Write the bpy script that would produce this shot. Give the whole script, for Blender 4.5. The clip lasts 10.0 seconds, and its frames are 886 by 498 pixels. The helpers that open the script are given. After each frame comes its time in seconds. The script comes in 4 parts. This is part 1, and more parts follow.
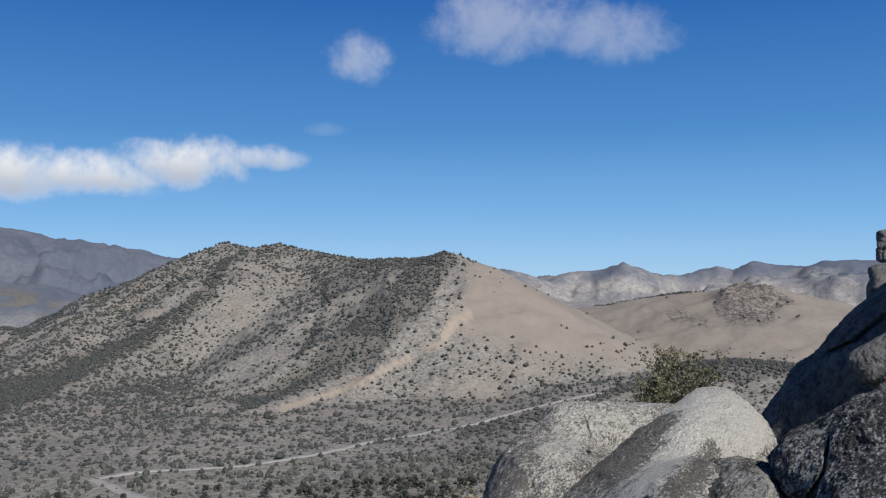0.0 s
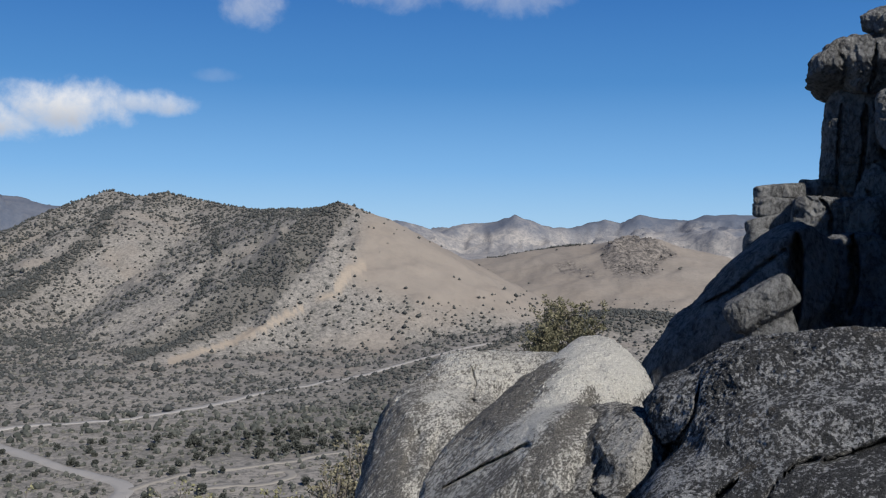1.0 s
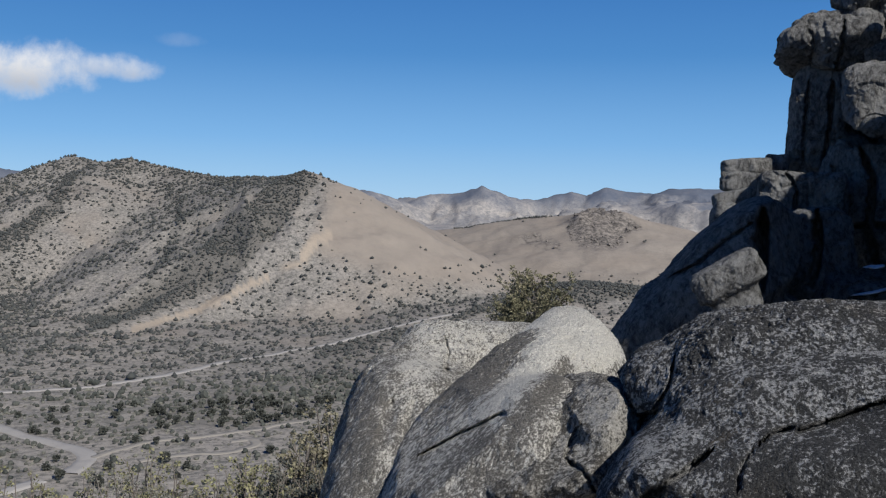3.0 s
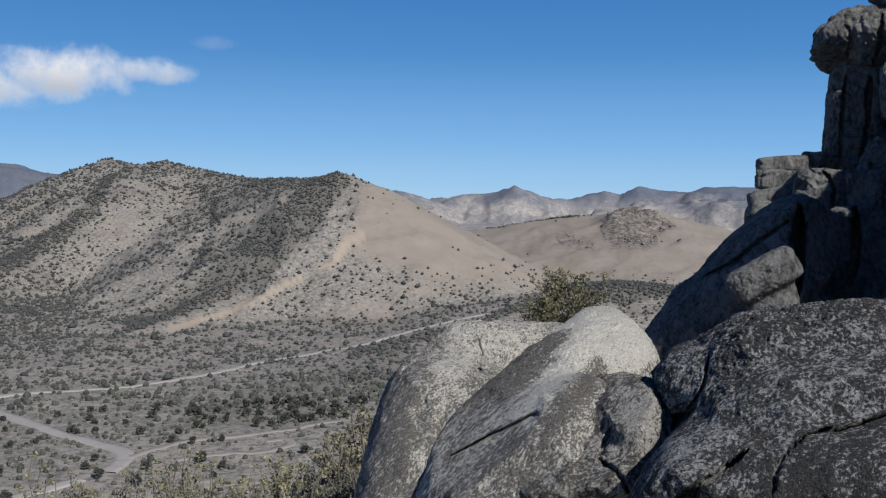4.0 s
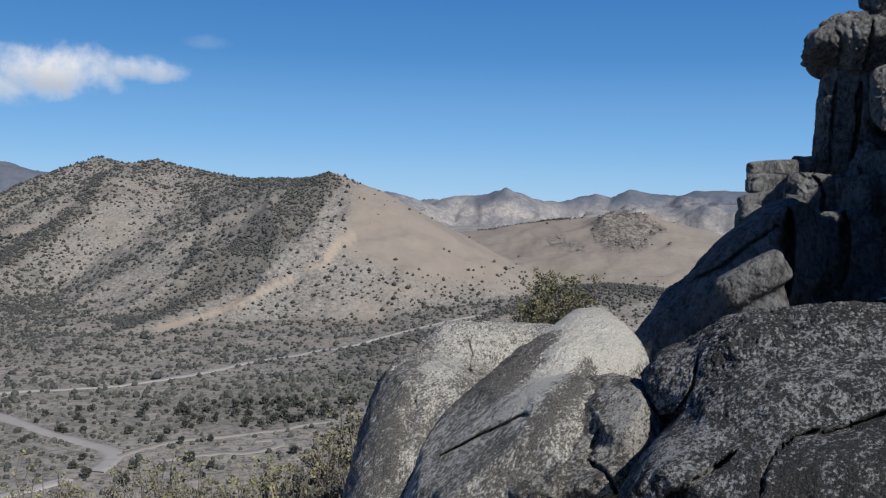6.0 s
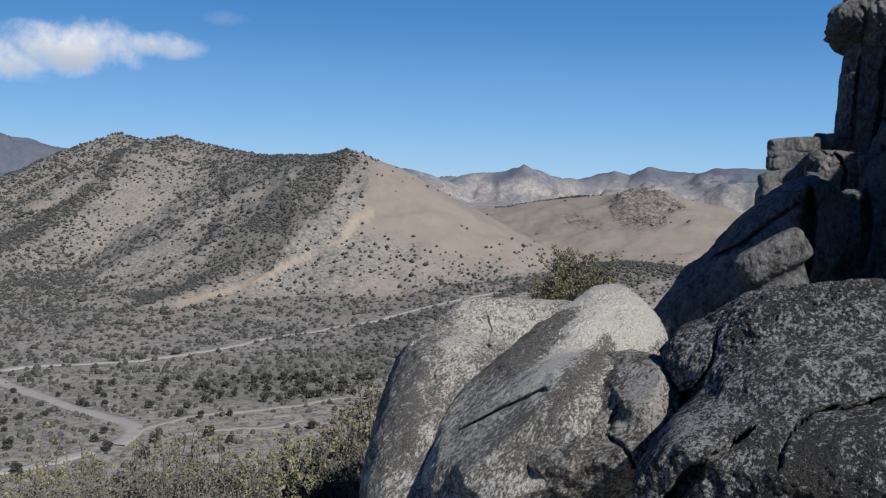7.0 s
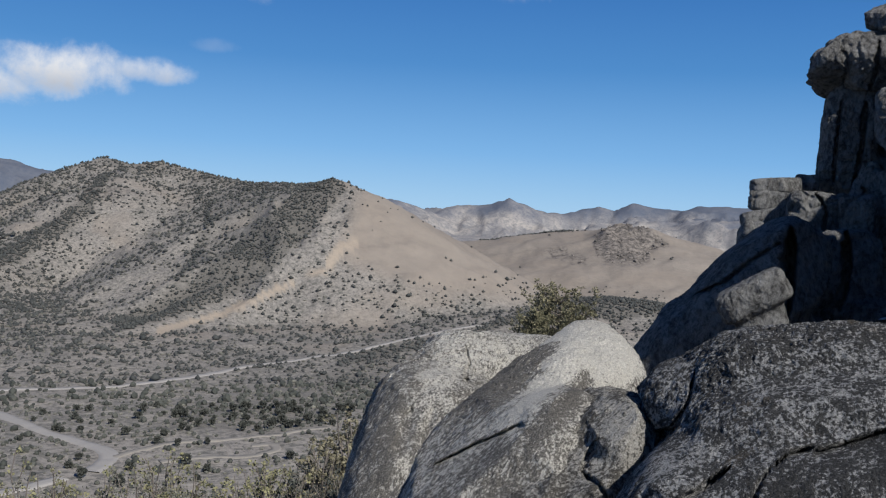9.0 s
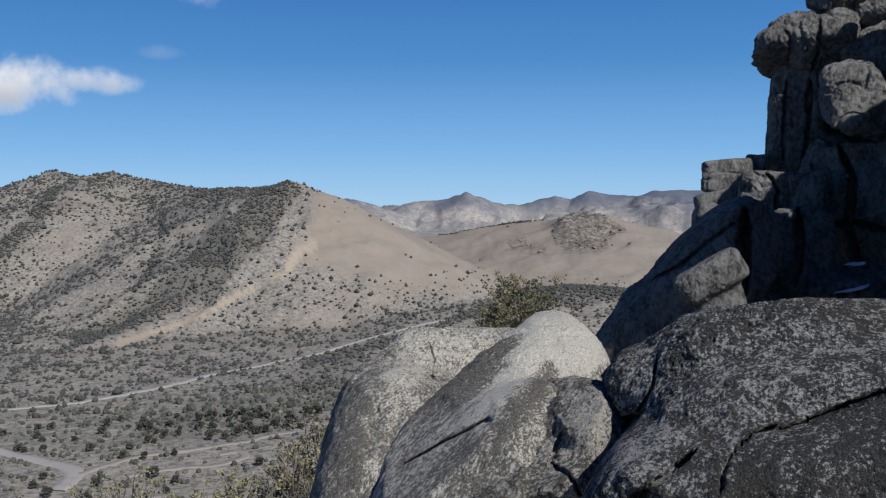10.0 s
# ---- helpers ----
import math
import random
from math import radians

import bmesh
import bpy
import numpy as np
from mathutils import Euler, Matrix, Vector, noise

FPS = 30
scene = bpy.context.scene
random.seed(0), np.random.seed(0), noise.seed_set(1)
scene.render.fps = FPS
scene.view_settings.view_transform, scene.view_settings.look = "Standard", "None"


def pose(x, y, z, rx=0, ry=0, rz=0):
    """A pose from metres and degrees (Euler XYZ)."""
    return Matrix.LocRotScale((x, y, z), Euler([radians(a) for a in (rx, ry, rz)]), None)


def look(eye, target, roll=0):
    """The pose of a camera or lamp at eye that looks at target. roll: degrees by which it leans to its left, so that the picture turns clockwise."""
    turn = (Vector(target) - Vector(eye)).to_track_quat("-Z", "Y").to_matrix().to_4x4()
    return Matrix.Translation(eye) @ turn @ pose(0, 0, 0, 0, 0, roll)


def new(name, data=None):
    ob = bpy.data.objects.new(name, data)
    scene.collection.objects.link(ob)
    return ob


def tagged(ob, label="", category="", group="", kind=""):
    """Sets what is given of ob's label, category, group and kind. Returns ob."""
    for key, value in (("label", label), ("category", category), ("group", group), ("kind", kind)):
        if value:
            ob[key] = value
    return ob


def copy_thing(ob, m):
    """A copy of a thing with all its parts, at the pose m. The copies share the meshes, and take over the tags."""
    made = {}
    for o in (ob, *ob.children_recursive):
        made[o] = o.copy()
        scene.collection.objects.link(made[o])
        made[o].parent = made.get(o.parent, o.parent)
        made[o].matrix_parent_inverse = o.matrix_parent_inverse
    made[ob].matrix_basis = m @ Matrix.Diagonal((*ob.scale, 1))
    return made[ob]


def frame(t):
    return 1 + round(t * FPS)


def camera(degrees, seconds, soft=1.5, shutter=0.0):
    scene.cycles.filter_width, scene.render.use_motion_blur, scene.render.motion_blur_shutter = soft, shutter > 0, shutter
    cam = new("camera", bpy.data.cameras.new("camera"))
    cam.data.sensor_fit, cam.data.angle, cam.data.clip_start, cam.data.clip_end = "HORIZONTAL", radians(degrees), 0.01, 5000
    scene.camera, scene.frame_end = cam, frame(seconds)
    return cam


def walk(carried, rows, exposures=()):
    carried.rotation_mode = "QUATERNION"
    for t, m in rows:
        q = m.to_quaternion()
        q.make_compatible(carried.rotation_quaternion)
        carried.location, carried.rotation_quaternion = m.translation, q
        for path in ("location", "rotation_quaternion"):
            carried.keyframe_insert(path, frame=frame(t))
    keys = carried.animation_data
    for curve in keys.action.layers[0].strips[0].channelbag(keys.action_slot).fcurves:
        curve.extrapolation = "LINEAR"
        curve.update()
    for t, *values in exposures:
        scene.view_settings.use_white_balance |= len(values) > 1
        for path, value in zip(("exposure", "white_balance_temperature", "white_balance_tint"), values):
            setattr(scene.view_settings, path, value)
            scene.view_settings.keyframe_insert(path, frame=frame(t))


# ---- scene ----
# Eye of the lookout: all bearings below fit the camera's view from here (degrees clockwise from +y, degrees up,
# metres).
EYE = Vector((0.0, 0.0, 1.6))

cam = camera(50.7, 10.0, soft=1.2)
ROWS = [
    # seconds, shift x, y, z, turn to the left, tilt up, lean
    (0, 0.000, 0.000, 0.000, 0.00, 1.60, 0.00),
    (0.5, -0.003, -0.028, 0.003, -2.53, -0.58, 0.23),
    (0.8, 0.030, 0.005, -0.006, -3.91, -1.78, 0.27),
    (1, 0.046, 0.025, -0.011, -6.51, -1.35, 0.49),
    (1.5, -0.029, 0.020, -0.018, -9.75, -2.78, 3.12),
    (2, -0.023, 0.048, -0.025, -8.42, -1.71, 2.40),
    (2.5, -0.032, 0.054, -0.026, -9.98, -2.75, 1.24),
    (2.7, -0.030, 0.055, -0.025, -9.35, -2.89, 1.11),
    (3.8, -0.007, 0.062, -0.018, -7.51, -3.81, 1.53),
    (4, -0.022, 0.041, -0.018, -6.59, -3.16, 0.82),
    (4.5, -0.003, 0.072, -0.021, -6.99, -3.05, 0.17),
    (5, -0.032, 0.034, -0.012, -8.23, -2.36, 0.88),
    (5.5, -0.013, 0.047, -0.025, -7.41, -2.28, 0.94),
    (5.7, -0.016, 0.043, -0.026, -7.25, -2.65, 1.25),
    (6.8, -0.036, 0.016, -0.031, -6.90, -3.81, 1.32),
    (7, -0.039, 0.012, -0.033, -6.09, -4.49, 1.46),
    (7.2, -0.038, 0.018, -0.030, -4.00, -4.58, 0.34),
    (7.5, -0.037, 0.027, -0.025, -3.59, -3.56, 1.16),
    (8, -0.018, 0.024, -0.031, -5.19, -2.30, 1.94),
    (8.2, -0.009, 0.027, -0.034, -6.41, -2.73, 1.62),
    (8.5, 0.004, 0.030, -0.038, -7.47, -2.96, 2.54),
    (9, -0.012, 0.018, -0.027, -7.00, -2.52, 2.82),
    (9.5, -0.002, 0.024, -0.025, -8.46, -2.68, 1.30),
    (10, -0.001, 0.039, -0.015, -9.49, -2.71, -0.06),
]


def facing(yaw, pitch):
    a, b = radians(yaw), radians(pitch)
    return Vector((-math.sin(a) * math.cos(b), math.cos(a) * math.cos(b), math.sin(b)))


def row_pose(x, y, z, yaw, pitch, lean):
    eye = EYE + Vector((x, y, z))
    return look(eye, eye + facing(yaw, pitch), lean)


walk(cam, [(t, row_pose(*r)) for t, *r in ROWS])
scene.view_settings.exposure = 0.0

# ---- light: clear winter sky, sun high on the right, a little behind ----
SUN_BEARING, SUN_HEIGHT = 153.0, 41.0
sun_way = facing(-SUN_BEARING, SUN_HEIGHT)
sun = new("sun", bpy.data.lights.new("sun", "SUN"))
sun.data.energy, sun.data.angle, sun.data.color = 4.75, radians(0.53), (1.0, 0.972, 0.938)
sun.matrix_world = look(sun_way * 100, (0, 0, 0))

world = bpy.data.worlds.new("sky")
scene.world = world
world.use_nodes = True


class Nodes:
    """A short hand for building node trees."""

    def __init__(self, tree):
        self.tree = tree
        tree.nodes.clear()

    def add(self, kind, settings=None, **inputs):
        node = self.tree.nodes.new(kind)
        for key, value in (settings or {}).items():
            setattr(node, key, value)
        for key, value in inputs.items():
            name = key.replace("_", " ")
            socket = node.inputs[int(key[1:])] if key[0] == "i" and key[1:].isdigit() else node.inputs[name]
            self.put(socket, value)
        return node

    def put(self, socket, value):
        if isinstance(value, bpy.types.NodeSocket):
            self.tree.links.new(value, socket)
        else:
            socket.default_value = value

    def math(self, op, a, b=0.0, c=0.0, clamp=False):
        return self.add("ShaderNodeMath", {"operation": op, "use_clamp": clamp}, i0=a, i1=b, i2=c).outputs[0]

    def vec(self, op, a, b=(0, 0, 0)):
        node = self.add("ShaderNodeVectorMath", {"operation": op}, i0=a, i1=b)
        return node.outputs["Value"] if op in ("DOT_PRODUCT", "LENGTH", "DISTANCE") else node.outputs[0]

    def step(self, x, lo, hi, a=0.0, b=1.0):
        return self.add("ShaderNodeMapRange", {"interpolation_type": "SMOOTHSTEP"}, i0=x, i1=lo, i2=hi, i3=a, i4=b).outputs[0]

    def noise(self, at, scale, detail=4.0, rough=0.55, warp=0.0):
        return self.add("ShaderNodeTexNoise", None, Vector=at, Scale=scale, Detail=detail, Roughness=rough, Distortion=warp).outputs[0]

    def mix(self, fac, a, b, mode="MIX"):
        node = self.add("ShaderNodeMix", {"data_type": "RGBA", "blend_type": mode})
        self.put(node.inputs[0], fac), self.put(node.inputs[6], a), self.put(node.inputs[7], b)
        return node.outputs[2]


def rgb(r, g, b):
    return (r, g, b, 1.0)


def make_sky():
    n = Nodes(world.node_tree)
    sky = n.add("ShaderNodeTexSky", {"sky_type": "NISHITA", "sun_disc": False, "sun_elevation": radians(SUN_HEIGHT),
                                     "sun_rotation": radians(SUN_BEARING), "altitude": 1900.0, "air_density": 1.0,
                                     "dust_density": 0.1, "ozone_density": 1.0})
    way = n.add("ShaderNodeTexCoord").outputs["Generated"]
    height = n.add("ShaderNodeSeparateXYZ", None, Vector=way).outputs[2]
    thin = n.add("ShaderNodeValToRGB", None, Fac=height)
    ramp = thin.color_ramp.elements
    ramp[0].position, ramp[0].color = 0.0, rgb(0.340, 0.600, 0.885)
    ramp[1].position, ramp[1].color = 1.0, rgb(0.004, 0.022, 0.105)
    for at, tone in ((0.06, rgb(0.188, 0.448, 0.815)), (0.15, rgb(0.068, 0.262, 0.615)), (0.28, rgb(0.018, 0.135, 0.460)), (0.55, rgb(0.007, 0.050, 0.205))):
        ramp.new(at).color = tone
    # mostly hand-set sky colours over some scattering; zenith kept dark to deepen the shade
    deep = n.mix(0.86, n.mix(1.0, sky.outputs[0], rgb(0.055, 0.062, 0.075), "MULTIPLY"), thin.outputs[0])
    clear = n.add("ShaderNodeBackground", None, Color=deep, Strength=1.0)
    lumps = n.noise(way, 20.0, 8.0, 0.62, 0.25)
    wisps = n.noise(way, 75.0, 5.0, 0.65, 0.3)
    rough = n.math("ADD", n.math("MULTIPLY", n.math("SUBTRACT", lumps, 0.5), 2.1), n.math("MULTIPLY", n.math("SUBTRACT", wisps, 0.5), 0.55))
    # small fair-weather clouds: bearing, height, half width, half height (degrees), density
    puffs = [(-26.0, 5.7, 5.5, 2.0, 1.0), (-20.5, 5.7, 4.8, 1.6, 1.0), (-15.4, 6.5, 4.6, 1.95, 1.0), (-11.0, 7.0, 2.9, 1.0, 0.72), (-7.3, 8.8, 1.8, 0.55, 0.10),
             (-5.1, 12.9, 2.2, 2.1, 0.42), (3.8, 15.2, 5.2, 2.9, 0.35), (10.3, 14.2, 4.0, 2.5, 0.31),
             (-42.0, 9.0, 9.0, 2.2, 0.8), (40.0, 24.0, 9.0, 3.0, 0.7), (-150.0, 20.0, 14.0, 4.0, 0.8)]
    cover, shade = 0.0, 0.0
    for bearing, height, wide, tall, thick in puffs:
        ahead = facing(-bearing, height)
        right = facing(-bearing - 90, 0)
        up = right.cross(ahead)
        u = n.math("DIVIDE", n.vec("DOT_PRODUCT", way, right), math.sin(radians(wide)))
        v = n.math("DIVIDE", n.vec("DOT_PRODUCT", way, up), math.sin(radians(tall)))
        low = n.math("MULTIPLY", n.math("MINIMUM", v, 0.0), 0.5)
        r2 = n.math("ADD", n.math("MULTIPLY", u, u), n.math("MULTIPLY", v, n.math("ADD", v, low)))
        behind = n.math("GREATER_THAN", n.vec("DOT_PRODUCT", way, ahead), 0.6)
        here = n.step(n.math("ADD", n.math("SUBTRACT", 1.0, r2), rough), 0.0, 1.3, 0.0, thick)
        here = n.math("MULTIPLY", here, behind)
        cover = n.math("MAXIMUM", cover, here)
        shade = n.math("MAXIMUM", shade, n.math("MULTIPLY", here, n.step(v, 0.55, -0.75)))
    lit = n.mix(shade, rgb(0.95, 0.95, 0.96), rgb(0.40, 0.44, 0.52))
    cloud = n.add("ShaderNodeBackground", None, Color=lit, Strength=0.92)
    both = n.add("ShaderNodeMixShader", None, i0=cover, i1=clear.outputs[0], i2=cloud.outputs[0])
    n.add("ShaderNodeOutputWorld", None, Surface=both.outputs[0])


make_sky()


# ---- noise and places ----
def lattice(p, seed):
    """Smooth noise in -1..1 for an array of points."""
    i = np.floor(p).astype(np.int64)
    f = p - i
    u = f * f * f * (f * (f * 6 - 15) + 10)
    out = np.zeros(len(p))
    for dx in (0, 1):
        for dy in (0, 1):
            for dz in (0, 1):
                h = ((i[:, 0] + dx) * 374761393 + (i[:, 1] + dy) * 668265263 + (i[:, 2] + dz) * 2147483647 + seed * 974634777) & 0xFFFFFFFF
                h = ((h ^ (h >> 13)) * 1274126177) & 0xFFFFFFFF
                h = ((h ^ (h >> 16)) * 2246822519) & 0xFFFFFFFF
                h = h ^ (h >> 15)
                w = (u[:, 0] if dx else 1 - u[:, 0]) * (u[:, 1] if dy else 1 - u[:, 1]) * (u[:, 2] if dz else 1 - u[:, 2])
                out += w * ((h & 0xFFFFFF) / 8388607.5 - 1)
    return out


def fbm(p, octaves=4, seed=0, gain=0.5, ridged=False):
    out, amp, total = np.zeros(len(p)), 1.0, 0.0
    for k in range(octaves):
        v = lattice(p * 2.03**k + 17.3 * k, seed + k)
        out += amp * (1 - 2 * np.abs(v) if ridged else v)
        total += amp
        amp *= gain
    return out / total


def smooth(x, lo, hi):
    t = np.clip((x - lo) / (hi - lo), 0, 1)
    return t * t * (3 - 2 * t)


def sight(az, el, d):
    """The place seen at that bearing and height from the lookout, d metres off."""
    a, e = radians(az), radians(el)
    return EYE + d * Vector((math.sin(a) * math.cos(e), math.cos(a) * math.cos(e), math.sin(e)))


# ---- shape of the land ----
# crests: name, fall on either side, rounding of the crest, then bearing, height and distance of points along it
CRESTS = [
    ("far_left", 0.42, 6, [(-55, 2.8, 3100), (-40, 3.2, 3000), (-32, 2.9, 3000), (-25.3, 2.63, 3000), (-24.3, 2.59, 3000), (-22.7, 1.99, 2950),
                            (-21.2, 2.04, 2900), (-19.4, 1.48, 2900), (-17.5, 1.46, 2900), (-15.9, 1.0, 2900), (-12, 0.2, 3000), (-6, -0.5, 3200)]),
    ("left_rise", 0.30, 20, [(-42, 0.2, 2300), (-30, -0.2, 2250), (-25, -0.4, 2150), (-23.8, -0.5, 2100), (-22.3, -1.3, 2050), (-21.3, -1.9, 2000)]),
    ("left_foothill", 0.25, 25, [(-42, -2.0, 1550), (-30, -2.5, 1500), (-25.3, -2.9, 1450), (-24.5, -3.15, 1430), (-23.3, -3.75, 1400), (-22.5, -4.4, 1380)]),
    ("skyline", 0.50, 10, [(-25.2, -6.3, 1000), (-22.4, -3.3, 1200), (-18.8, -1.07, 1380), (-15.6, 0.98, 1480), (-13.05, 1.95, 1500),
                           (-11.7, 1.6, 1470), (-10.06, 1.88, 1480), (-7.7, 1.38, 1430), (-5, 0.94, 1330), (-2.9, 1.0, 1210),
                           (-0.8, 1.05, 1060), (0.21, 1.32, 1000)]),
    ("right_flank", 0.55, 8, [(0.21, 1.32, 1000), (1.24, 0.62, 1000), (2.62, 0.02, 1005), (6.05, -1.45, 1020), (9.1, -3.45, 1040),
                              (12.4, -4.92, 1070), (15.5, -5.45, 1090)]),
    ("west_spur", 0.50, 8, [(-11.72, 1.5, 1410), (-12.05, 0.92, 1350), (-15.3, -1.75, 1230), (-17.8, -3.7, 1120), (-20.9, -5.3, 980), (-25.2, -7.8, 780)]),
    ("main_spur", 0.55, 8, [(0.21, 1.32, 1000), (-0.93, -1.2, 950), (-2.65, -3.26, 890), (-5.7, -4.95, 830), (-9.1, -6.9, 760), (-11.8, -8.2, 690)]),
    ("brown_hill", 0.24, 14, [(5.0, -2.5, 1650), (6.56, -2.15, 1650), (10.8, -1.72, 1640), (14.1, -1.09, 1620), (16.6, -0.92, 1600), (18.5, -0.66, 1580),
                              (20.4, -1.38, 1600), (22.7, -2.15, 1620), (25.0, -3.2, 1640), (29, -4, 1700)]),
    ("pale_hill", 0.30, 25, [(17.5, -2.2, 2600), (19.3, -1.3, 2600), (20.5, -0.6, 2600), (22, -0.1, 2650), (24, 0.1, 2700), (28, 0.0, 2700), (36, -0.4, 2700)]),
    ("far_right", 0.52, 4, [(-4, 0.0, 3900), (0, 0.2, 3900), (2.62, 0.25, 3900), (3.66, 0.46, 3900), (5.03, 0.08, 3950), (6.4, -0.37, 4100), (7.76, 0.25, 4200),
                             (9.45, 0.32, 4200), (10.95, 0.76, 4150), (12.77, 0.15, 4200), (14.24, 0.01, 4250), (16.33, 0.57, 4300),
                             (17.28, 0.31, 4300), (18.38, 0.83, 4300), (20.38, 0.56, 4300), (21.28, 0.49, 4300), (22.18, 0.81, 4300),
                             (23.65, 0.93, 4300), (27, 0.8, 4300), (34, 1.1, 4300), (50, 1.4, 4300)]),
    ("low_ridge", 0.16, 12, [(30, -4.6, 900), (20.3, -5.2, 900), (17.9, -4.95, 900), (15.3, -5.4, 860), (11, -6.4, 770), (6, -8.1, 660)]),
]


def crest_points(points):
    p = np.array([sight(*q) for q in points])
    # finer points along the line, with a little wander
    s = np.linspace(0, len(p) - 1, (len(p) - 1) * 3 + 1)
    return np.stack([np.interp(s, np.arange(len(p)), p[:, k]) for k in range(3)], 1)


CREST_LINES = [(name, fall, width, crest_points(points)) for name, fall, width, points in CRESTS]


def near_crest(x, y, line, fall=0.5, width=8.0):
    """Distance to a crest line in plan, and the crest's height there, for the stretch that stands highest above the place."""
    best, height, over = np.full(len(x), 1e12), np.zeros(len(x)), np.full(len(x), -1e12)
    for a, b in zip(line[:-1], line[1:]):
        d = b - a
        t = np.clip(((x - a[0]) * d[0] + (y - a[1]) * d[1]) / (d[0] ** 2 + d[1] ** 2), 0, 1)
        far = (x - a[0] - t * d[0]) ** 2 + (y - a[1] - t * d[1]) ** 2
        far = np.sqrt(far)
        slope = (a[2] + t * d[2]) * (fall > 0) - (fall or 1.0) * (np.sqrt(far * far + width * width) - width)
        higher = slope > over
        best, height, over = np.where(higher, far, best), np.where(higher, a[2] + t * d[2], height), np.maximum(slope, over)
    return best, height


def land(x, y):
    """Height of the ground."""
    x, y = np.asarray(x, float), np.asarray(y, float)
    r, az = np.hypot(x, y), np.degrees(np.arctan2(x, y))
    flat = np.stack([x, y, 0 * x], 1)
    # the lookout's own slope: steep on the open side, a shelf under the rocks
    open_side = np.interp(r, [0, 2, 5, 9, 14, 30, 80, 180, 235, 300, 500, 700, 1000, 1500, 5000],
                          [0, -0.25, -1.6, -2.4, -3.7, -12, -36, -72, -80, -81, -93, -98, -104, -108, -112])
    rock_side = np.interp(r, [0, 2, 4, 8, 12, 20, 34, 60, 120, 235, 300, 500, 700, 1000, 1500, 5000],
                          [0, -0.3, -1.2, -1.9, -3.0, -3.4, -4.0, -14, -40, -76, -81, -93, -98, -104, -108, -112])
    side = smooth(az, 3, 16) * smooth(az, 160, 120) * 0.55 + smooth(az, 18, 26) * smooth(az, 160, 120) * 0.45
    behind = smooth(np.abs(az), 100, 150)
    z = open_side + (rock_side - open_side) * side
    z = z + (np.interp(r, [0, 40, 400, 5000], [0, 3, 20, 60]) - z) * behind
    z = z + fbm(flat / 38, 4, 5) * np.interp(r, [3, 60, 300, 900], [0.08, 1.0, 1.6, 3.0])
    z = z + fbm(flat / 4.3, 3, 9) * np.interp(r, [2, 12, 60, 400], [0.03, 0.15, 0.3, 0.35])
    base = z.copy()
    gullies = fbm(flat / 150 + 0.35 * np.stack([fbm(flat / 90, 2, 31), fbm(flat / 90, 2, 37), 0 * x], 1), 4, 21, 0.5, True)
    knobs = fbm(flat / 34, 4, 23)
    jags = fbm(flat / 120, 4, 57, 0.55, True)
    ribs = fbm(flat / 430 + 0.4 * np.stack([fbm(flat / 260, 2, 41), fbm(flat / 260, 2, 43), 0 * x], 1), 5, 47, 0.55, True)
    for name, fall, width, line in CREST_LINES:
        reach = (line[:, 2].max() + 140) / fall + 60
        lo, hi = line.min(0) - reach, line.max(0) + reach
        m = (x > lo[0]) & (x < hi[0]) & (y > lo[1]) & (y < hi[1]) & (r > 150)
        if not m.any():
            continue
        d, top = near_crest(x[m], y[m], line, fall, width)
        far = 2.2 if line[:, 1].max() > 2400 else 1.0
        cut = smooth(d, 5, 90 * far)
        carved = (ribs[m] - 0.2) * 95 if far > 1 else (gullies[m] - 0.25) * 15 * fall / 0.5
        ridge = top - fall * (np.sqrt(d * d + width * width) - width)
        if far > 1:
            ridge = ridge + (jags[m] - 0.25) * (7 + 10 * cut)
        ridge = ridge + carved * cut + knobs[m] * (1.2 + 3.2 * cut) * far
        if name == "brown_hill":
            # a craggy knoll
            az_m = az[m]
            ridge = ridge + np.exp(-((az_m - 18.1) / 1.6) ** 2) * smooth(d, 220, 100) * (4 + 18 * knobs[m] + 9 * jags[m])
        k = 5.0
        h = np.clip(0.5 + 0.5 * (ridge - z[m]) / k, 0, 1)
        z[m] = z[m] + (ridge - z[m]) * h + k * h * (1 - h)
    return z


def ground_at(x, y):
    return float(land(np.array([x]), np.array([y]))[0])


def meet_ground(az, el):
    """Where the line of sight at that bearing and height first meets the land."""
    d = np.exp(np.linspace(math.log(3.0), math.log(4800.0), 2500))
    a, e = radians(az), radians(el)
    x, y, z = d * math.sin(a) * math.cos(e), d * math.cos(a) * math.cos(e), EYE.z + d * math.sin(e)
    under = np.nonzero(land(x, y) > z)[0]
    k = under[0] if len(under) else len(d) - 1
    return Vector((x[k], y[k], z[k]))


# ---- materials ----
def material(name):
    m = bpy.data.materials.new(name)
    m.use_nodes = True
    return m, Nodes(m.node_tree)


def finish(n, color, rough=0.9, bump=None, strength=0.5, distance=0.02, gloss=0.2):
    shader = n.add("ShaderNodeBsdfPrincipled", None, Base_Color=color, Roughness=rough)
    n.put(shader.inputs["Specular IOR Level"], gloss)
    if bump is not None:
        relief = n.add("ShaderNodeBump", None, Height=bump, Strength=strength, Distance=distance)
        n.put(shader.inputs["Normal"], relief.outputs[0])
    n.add("ShaderNodeOutputMaterial", None, Surface=shader.outputs[0])
    return shader


